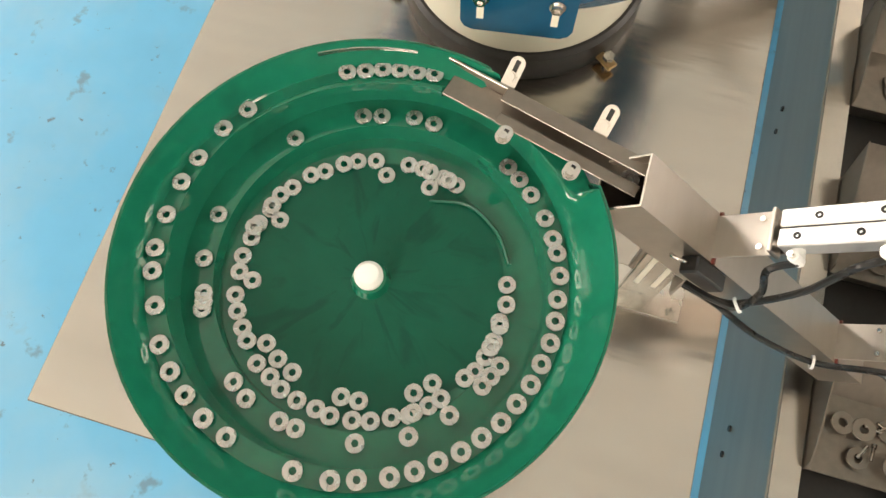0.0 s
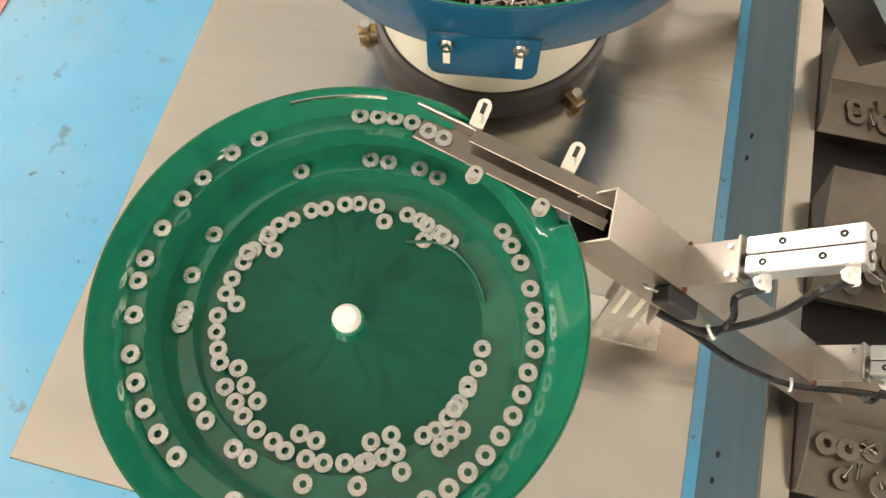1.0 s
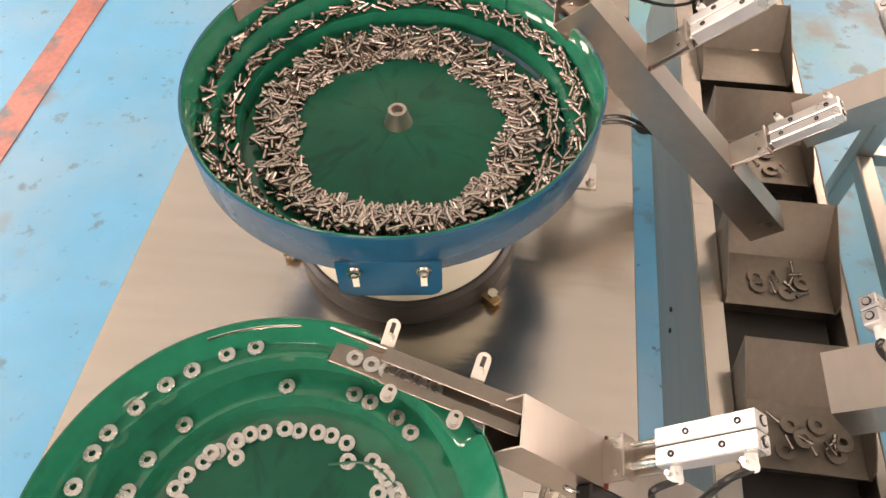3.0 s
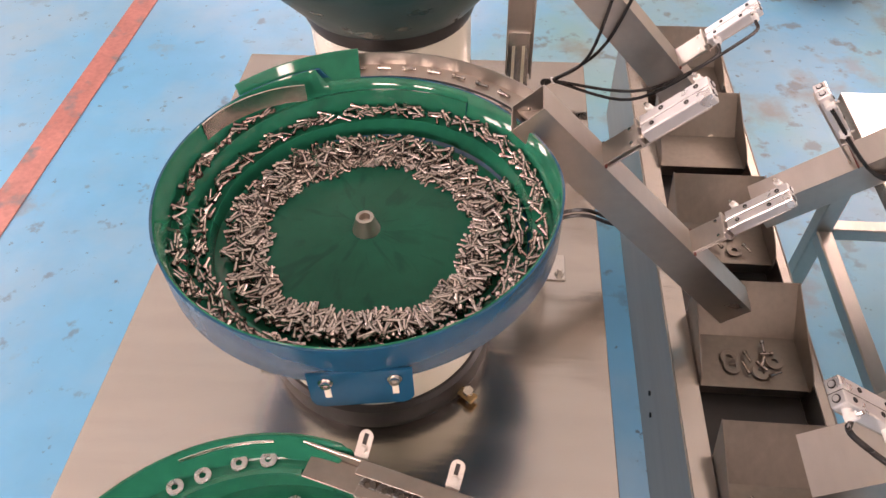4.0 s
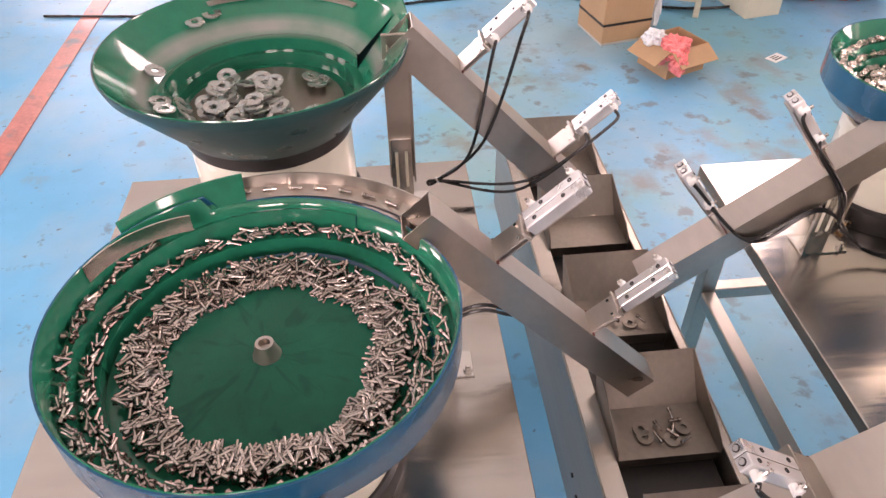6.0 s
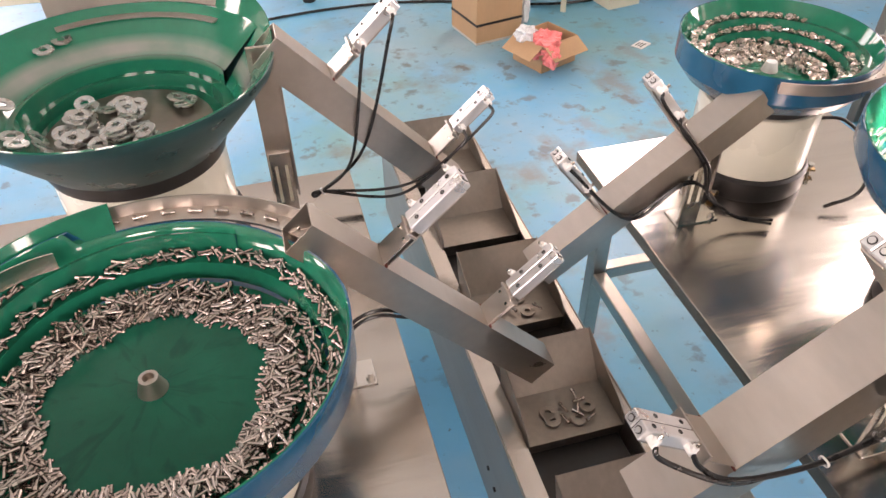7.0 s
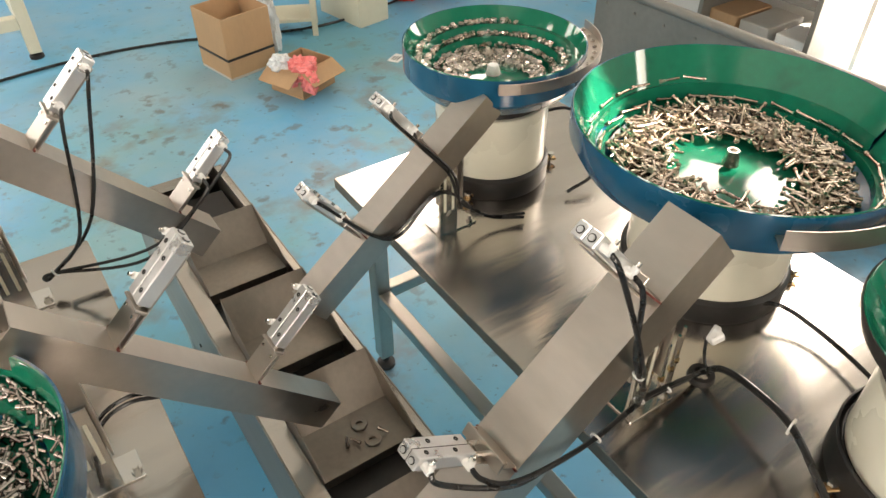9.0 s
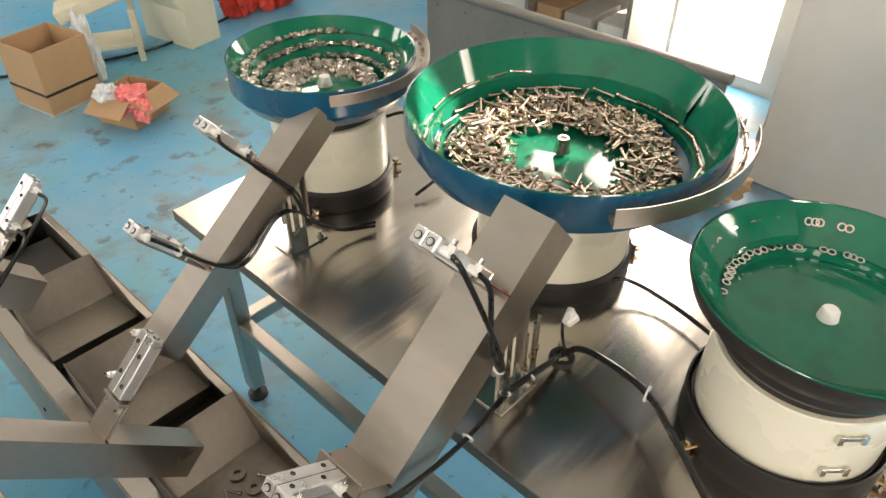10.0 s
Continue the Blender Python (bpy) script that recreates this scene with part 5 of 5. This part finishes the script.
# ---- behind: cartons, machines ----
def carton(name, m, w, d, h, label, flaps, wall=0.006, band=True):
    r = root(name, m, label, "carton")
    for n_, a in (("front", (-w / 2, w / 2, -d / 2, -d / 2 + wall)), ("back", (-w / 2, w / 2, d / 2 - wall, d / 2)), ("side", (-w / 2, -w / 2 + wall, -d / 2 + wall + 0.0005, d / 2 - wall - 0.0005)), ("side", (w / 2 - wall, w / 2, -d / 2 + wall + 0.0005, d / 2 - wall - 0.0005))):
        part(n_ + "_panel", a_box(*a, 0.012, h, bevel=0.001), CARD, r)
    part("bottom_panel", a_box(-w / 2, w / 2, -d / 2, d / 2, 0, 0.0115, bevel=0.001), GREY if band else CARD, r)
    if band:
        st = bmesh.new()
        z = h * 0.34
        for a in ((-w / 2 - 0.002, w / 2 + 0.002, -d / 2 - 0.0025, -d / 2 - 0.0005), (-w / 2 - 0.002, w / 2 + 0.002, d / 2 + 0.0005, d / 2 + 0.0025), (-w / 2 - 0.0025, -w / 2 - 0.0005, -d / 2, d / 2), (w / 2 + 0.0005, w / 2 + 0.0025, -d / 2, d / 2)):
            box(st, *a, z - 0.006, z + 0.006)
        part("strap", st, BLACK, r, "dark strap round the carton")
    for side, ang in flaps:
        n_ = {"f": 0, "r": 90, "b": 180, "l": 270}[side]
        half, width = (d / 2, w) if side in "fb" else (w / 2, d)
        fm = pose(0, 0, 0, 0, 0, n_) @ pose(0, -half, h - 0.002, ang, 0, 0)
        part("flap", a_box(-width / 2 + 0.004, width / 2 - 0.004, -min(w, d) * 0.45, 0, 0, 0.004, fm, 0.001), CARD, r)
    return r


carton("tall_carton", pose(1.955, 3.55, 0, 0, 0, 12), 0.26, 0.26, 0.30, "open tall cardboard carton with a dark strap", [])
carton("small_carton", pose(2.12, 3.16, 0, 0, 0, 22), 0.22, 0.20, 0.13, "small open carton spilling pink plastic film", [("f", 30), ("l", 32)], band=False)


def crumple(name, m, size, mat, seed, label, category):
    rd = random.Random(seed)
    bm = bmesh.new()
    bmesh.ops.create_icosphere(bm, subdivisions=4, radius=1)
    for v in bm.verts:
        n1 = noise.noise(v.co * 2.1 + Vector((seed, 0, 0)))
        n2 = noise.noise(v.co * 5.3 + Vector((0, seed, 0)))
        v.co *= 1 + 0.45 * n1 + 0.28 * n2
        v.co = Vector((v.co.x * size[0], v.co.y * size[1], max(v.co.z, -0.6) * size[2]))
    bmesh.ops.transform(bm, matrix=m, verts=bm.verts)
    return tagged(part(name, bm, mat, sharp=0.4), label, category)


crumple("pink_film", pose(2.10, 3.10, 0.10), (0.085, 0.075, 0.06), PINK, 2, "crumpled pink plastic film in the small carton", "plastic film")
crumple("pink_film", pose(2.09, 3.02, 0.075, 0, 25, 0), (0.035, 0.05, 0.055), PINK, 5, "strip of pink plastic film hanging over the carton edge", "plastic film")
crumple("clear_film", pose(2.02, 3.16, 0.14), (0.05, 0.045, 0.04), FILM, 7, "crumpled clear plastic film in the small carton", "plastic film")
crumple("clear_bag", pose(2.16, 3.62, 0.12), (0.05, 0.05, 0.2), FILM, 9, "clear plastic bag hanging by the stand", "plastic bag")


def far_things():
    # cream frame with a long rail and levelling foot
    r = root("machine_frame", pose(1.13, 4.22, 0), "cream painted machine frame on levelling feet", "machine frame")
    part("post", a_box(-0.03, 0.03, -0.03, 0.03, 0.03, 1.3, bevel=0.004), MACHINE, r)
    part("foot", lathe([(0, 0), (0.035, 0), (0.035, 0.015), (0.012, 0.03), (0, 0.03)], 16), BLACK, r)
    part("long_rail", a_box(-3.2, -0.031, -0.03, 0.03, 0.16, 0.22, bevel=0.004), MACHINE, r)
    part("long_rail", a_box(-3.2, -0.031, -0.03, 0.03, 0.7, 0.76, bevel=0.004), MACHINE, r)
    part("side_rail", a_box(-0.03, 0.03, 0.031, 1.4, 0.16, 0.22, bevel=0.004), MACHINE, r)
    part("post", a_box(-3.26, -3.2, -0.03, 0.03, 0.0, 1.3, bevel=0.004), MACHINE, r)
    part("post", a_box(-0.03, 0.03, 1.4, 1.46, 0.0, 1.3, bevel=0.004), MACHINE, r)
    # small stand with a feed tray
    r = root("tray_stand", pose(2.36, 3.80, 0, 0, 0, -25), "small cream stand with a sloping feed tray", "stand")
    for x in (-0.12, 0.12):
        for y in (-0.09, 0.09):
            part("leg", a_box(x - 0.015, x + 0.015, y - 0.015, y + 0.015, 0, 0.26, bevel=0.003), MACHINE, r)
    part("shelf", a_box(-0.135, 0.135, -0.105, 0.105, 0.08, 0.10, bevel=0.003), MACHINE, r)
    part("tray", a_box(-0.22, 0.16, -0.08, 0.08, -0.02, 0.05, pose(0, 0, 0.30, 0, -16, 0), 0.008), MACHINE, r)
    # conical hopper
    r = root("cream_hopper", pose(2.72, 3.80, 0, 0, 0, 10), "cream painted hopper machine standing on the floor", "hopper")
    part("body", plate([(-0.26, 0.75), (0.30, 0.75), (0.30, 0.45), (0.12, 0.20), (0.12, 0.0), (-0.08, 0.0), (-0.08, 0.20), (-0.26, 0.45)], 0.36, pose(0, 0.18, 0, 90, 0, 0)), MACHINE, r)
    part("rim", a_box(-0.28, 0.32, -0.20, 0.20, 0.751, 0.79, bevel=0.006), MACHINE, r)
    # sacks
    for k, (x, y, s) in enumerate(((3.14, 3.85, 1.0), (3.36, 3.82, 1.1))):
        crumple("red_sack", pose(x, y, 0.15 * s), (0.11 * s, 0.09 * s, 0.24 * s), REDBAG, 20 + k, "bulging red woven sack on the floor", "sack")
    # grey sheet-metal machine
    r = root("grey_machine", pose(3.13, 1.45, 0, 0, 0, 2), "long grey sheet-metal machine body with rivets and a tube edge", "machine")
    part("front_sheet", a_box(0.02, 0.034, -0.46, 0.86, 0.16, 0.53, bevel=0.002), GREY_DULL, r)
    part("body", a_box(0.035, 0.36, -0.46, 0.86, 0.16, 0.26, bevel=0.004), GREY_DULL, r)
    part("flange", a_box(0.0, 0.06, -0.47, 0.87, 0.531, 0.537, bevel=0.001), GREY_DULL, r)
    part("tube_edge", hose([(0.0, -0.48, 0.55), (0.0, 0.0, 0.552), (0.0, 0.5, 0.55), (0.0, 0.88, 0.55)], 0.020, 4, 14), GREY_DULL, r, "rounded tube along the top edge")
    for y in (-0.42, 0.82):
        for x in (0.05, 0.33):
            part("leg", a_box(x - 0.02, x + 0.02, y - 0.02, y + 0.02, 0, 0.1595, bevel=0.003), STEEL_RAW, r)
    for k in range(9):
        part("rivet", rod(bmesh.new(), (0.020, -0.40 + 0.15 * k, 0.47), (0.0165, -0.40 + 0.15 * k, 0.47), 0.006, 8), STEEL_RAW, r)
    r = root("storage_shelf", pose(3.98, 2.0, 0), "dull grey shelf with boxes and orange goods", "shelf")
    for y in (-0.28, 0.28):
        part("upright", a_box(-0.2, 0.2, y - 0.012, y + 0.012, 0, 1.3, bevel=0.002), GREY_DULL, r)
    for z in (0.05, 0.45, 0.85, 1.25):
        part("shelf_board", a_box(-0.2, 0.2, -0.267, 0.267, z, z + 0.02, bevel=0.002), GREY_DULL, r)
    for y, z, mt, nm in ((-0.17, 0.47, WHITE, "white"), (0.02, 0.47, ORANGE, "orange"), (0.19, 0.07, CARD, "brown"), (-0.17, 0.07, WHITE, "white"), (0.02, 0.07, GREY, "grey"), (-0.12, 0.87, CARD, "brown"), (0.12, 0.87, ORANGE, "orange")):
        tagged(part("goods_box", a_box(3.84, 4.10, 2.0 + y - 0.075, 2.0 + y + 0.075, z, z + 0.22, bevel=0.004), mt), nm + " box standing on the storage shelf", "box")
    # pillar
    tagged(part("pillar", a_box(3.52, 4.24, 0.10, 0.95, 0, HZ - 0.001, bevel=0.01), WALL), "rough white plastered pillar by the wall", "pillar", kind="structure")
    crumple("wrapped_parcel", pose(3.3, 1.05, 0.09), (0.12, 0.16, 0.10), CARD, 31, "crumpled brown paper parcel on the floor by the pillar", "parcel")
    # label plate on the floor
    r = root("label_plate", pose(2.64, 3.17, 0, 0, 0, 30), "small white printed plate lying on the floor", "plate")
    part("plate", a_box(-0.045, 0.045, -0.03, 0.03, 0, 0.004, bevel=0.001), WHITE, r)
    for k in range(3):
        part("bar", a_box(-0.03, 0.012 + 0.006 * k, 0.012 - 0.014 * k, 0.018 - 0.014 * k, 0.0042, 0.0048), DARK, r)
    bundle("floor_cable", [[(-1.0, 4.1, 0.008), (0.3, 3.95, 0.008), (1.2, 4.05, 0.008), (1.75, 4.0, 0.008), (2.5, 3.75, 0.008), (3.3, 3.9, 0.008)]], 0.007, "black cable lying across the floor")


far_things()


# ---- the running washers ----
WASHERS = []


def washer_at(s, jitter, layer):
    """The pose of a washer s turns up the track; below 0 it circles on the floor."""
    a = radians(A["start"]) - 2 * math.pi * s
    rr = A["r0"] + A["W"] * s + 0.0104 + jitter - 0.0015 * min(1, max(0, (s - 1.59) / 0.09))
    z = A["fz"] + 0.0035 + A["P"] * s + 0.0021 * layer
    return pose(A["x"] + rr * math.cos(a), A["y"] + rr * math.sin(a), TZ + z, 0, 0, math.degrees(a)) @ pose(0, 0, 0, 0, 3, 0)


def floor_washer(a, rr, layer, lean):
    return pose(A["x"] + rr * math.cos(a), A["y"] + rr * math.sin(a), TZ + A["fz"] + 0.0025 + 0.0022 * layer, 0, 0, math.degrees(a)) @ pose(0, 0, 0, 0, -lean, 0)


def rail_washer(u):
    """A washer u metres along the outlet rail; past its end it drops down the chute."""
    if u <= RAIL_L:
        return pose(A["x"], A["y"], TZ) @ RAIL_M @ pose(u, -0.002, 0.001)
    e = min(u - RAIL_L, 0.5)
    return pose(0.815 + 0.66 * e, 0.432, 0.885 - 0.67 * e, 0, 43, 0)


TURN = 0.033  # turns a second
S_END = 1.757  # where the track meets the outlet rail
S_LEN = 2 * math.pi * 0.205


def build_washers():
    def one(label):
        ob = new("zinc_washer", washer_mesh)
        tagged(ob, label, "washer", "running washers")
        return ob

    on_track = "small flat zinc washer climbing the bowl track"
    on_floor = "small flat zinc washer on the bowl floor"
    # turns up the track where washers lie at the start
    outer = [1.94, 1.915, 1.754, 1.7405, 1.727, 1.7135, 1.700, 1.6855, 1.602, 1.578, 1.548, 1.525, 1.497, 1.470, 1.452, 1.425, 1.395, 1.373, 1.352, 1.330, 1.308, 1.253, 1.225, 1.206]
    outer += [1.182 - 0.0185 * k for k in range(12)] + [0.958, 0.938, 0.925, 0.905, 0.880, 0.862, 0.846]
    inner = [0.763, 0.743, 0.712, 0.694, 0.625, 0.519, 0.474, 0.44, 0.432, 0.425, 0.347, 0.327, 0.289, 0.272, 0.214, 0.163, 0.119, 0.075, 0.062, 0.048]
    rd = random.Random(11)
    for s in outer + inner:
        WASHERS.append((one(on_track), "track", s, rd.uniform(-0.0015, 0.0015), 0))
    # a nearly closed ring along the floor's edge, doubled where they pile up
    ring = [(deg, 0.1305) for deg in np.arange(66.0, 378.0, 7.9) if rd.random() > 0.10]
    ring += [(deg, 0.1135) for deg in np.arange(228.0, 336.0, 9.0) if rd.random() > 0.35]
    ring += [(deg, 0.1150) for deg in (76.0, 102.0, 161.0, 196.0)]
    ring += [(deg, 0.1300) for deg in (70.5, 83.0, 158.0, 171.0, 304.0, 318.0, 331.0, 347.0, 356.0)]
    for deg, rr in ring:
        a = radians(deg + rd.uniform(-1.5, 1.5))
        rr += rd.uniform(-0.002, 0.001)
        near = [w for w in WASHERS if w[1] == "floor" and math.hypot(w[3] * math.cos(w[2]) - rr * math.cos(a), w[3] * math.sin(w[2]) - rr * math.sin(a)) < 0.015]
        WASHERS.append((one(on_floor), "floor", a, rr, min(3, len(near))))


build_washers()


def motions():
    for ob, where, s, j, layer in WASHERS:
        rows = []
        for n in range(26):
            t = 0.4 * n
            if where == "floor":
                rows.append((t, floor_washer(s - 2 * math.pi * TURN * t, j, layer, 4 + 3 * layer)))
                continue
            now = s + TURN * t
            rows.append((t, washer_at(now, j, layer) if now < S_END else rail_washer((now - S_END) * S_LEN)))
        walk(ob, rows)
    # gates slide in and out of their chutes
    shut, away = pose(-0.030, 0, 0), pose(0, 0, 0)
    walk(GATES[0][1], [(0.0, away), (2.4, away), (2.5, shut), (10.0, shut)])
    walk(GATES[9][1], [(0.0, away), (7.7, away), (7.8, shut), (9.15, shut), (9.25, away), (10.0, away)])
    # the conveyor moves on by one bucket
    steps = [(0.0, 0.0), (7.7, 0.0), (7.8, 0.012), (8.0, 0.057), (8.25, 0.115), (8.5, 0.171), (8.75, 0.220), (9.0, 0.259), (9.25, 0.281), (9.4, PITCH), (10.0, PITCH)]
    carried = [(ob, pose(BX, y, BZ)) for ob, y in zip(BUCKETS, BACKS)] + LOOSE
    for ob, here in carried:
        walk(ob, [(t, Matrix.Translation((0, -d, 0)) @ here) for t, d in steps])


motions()
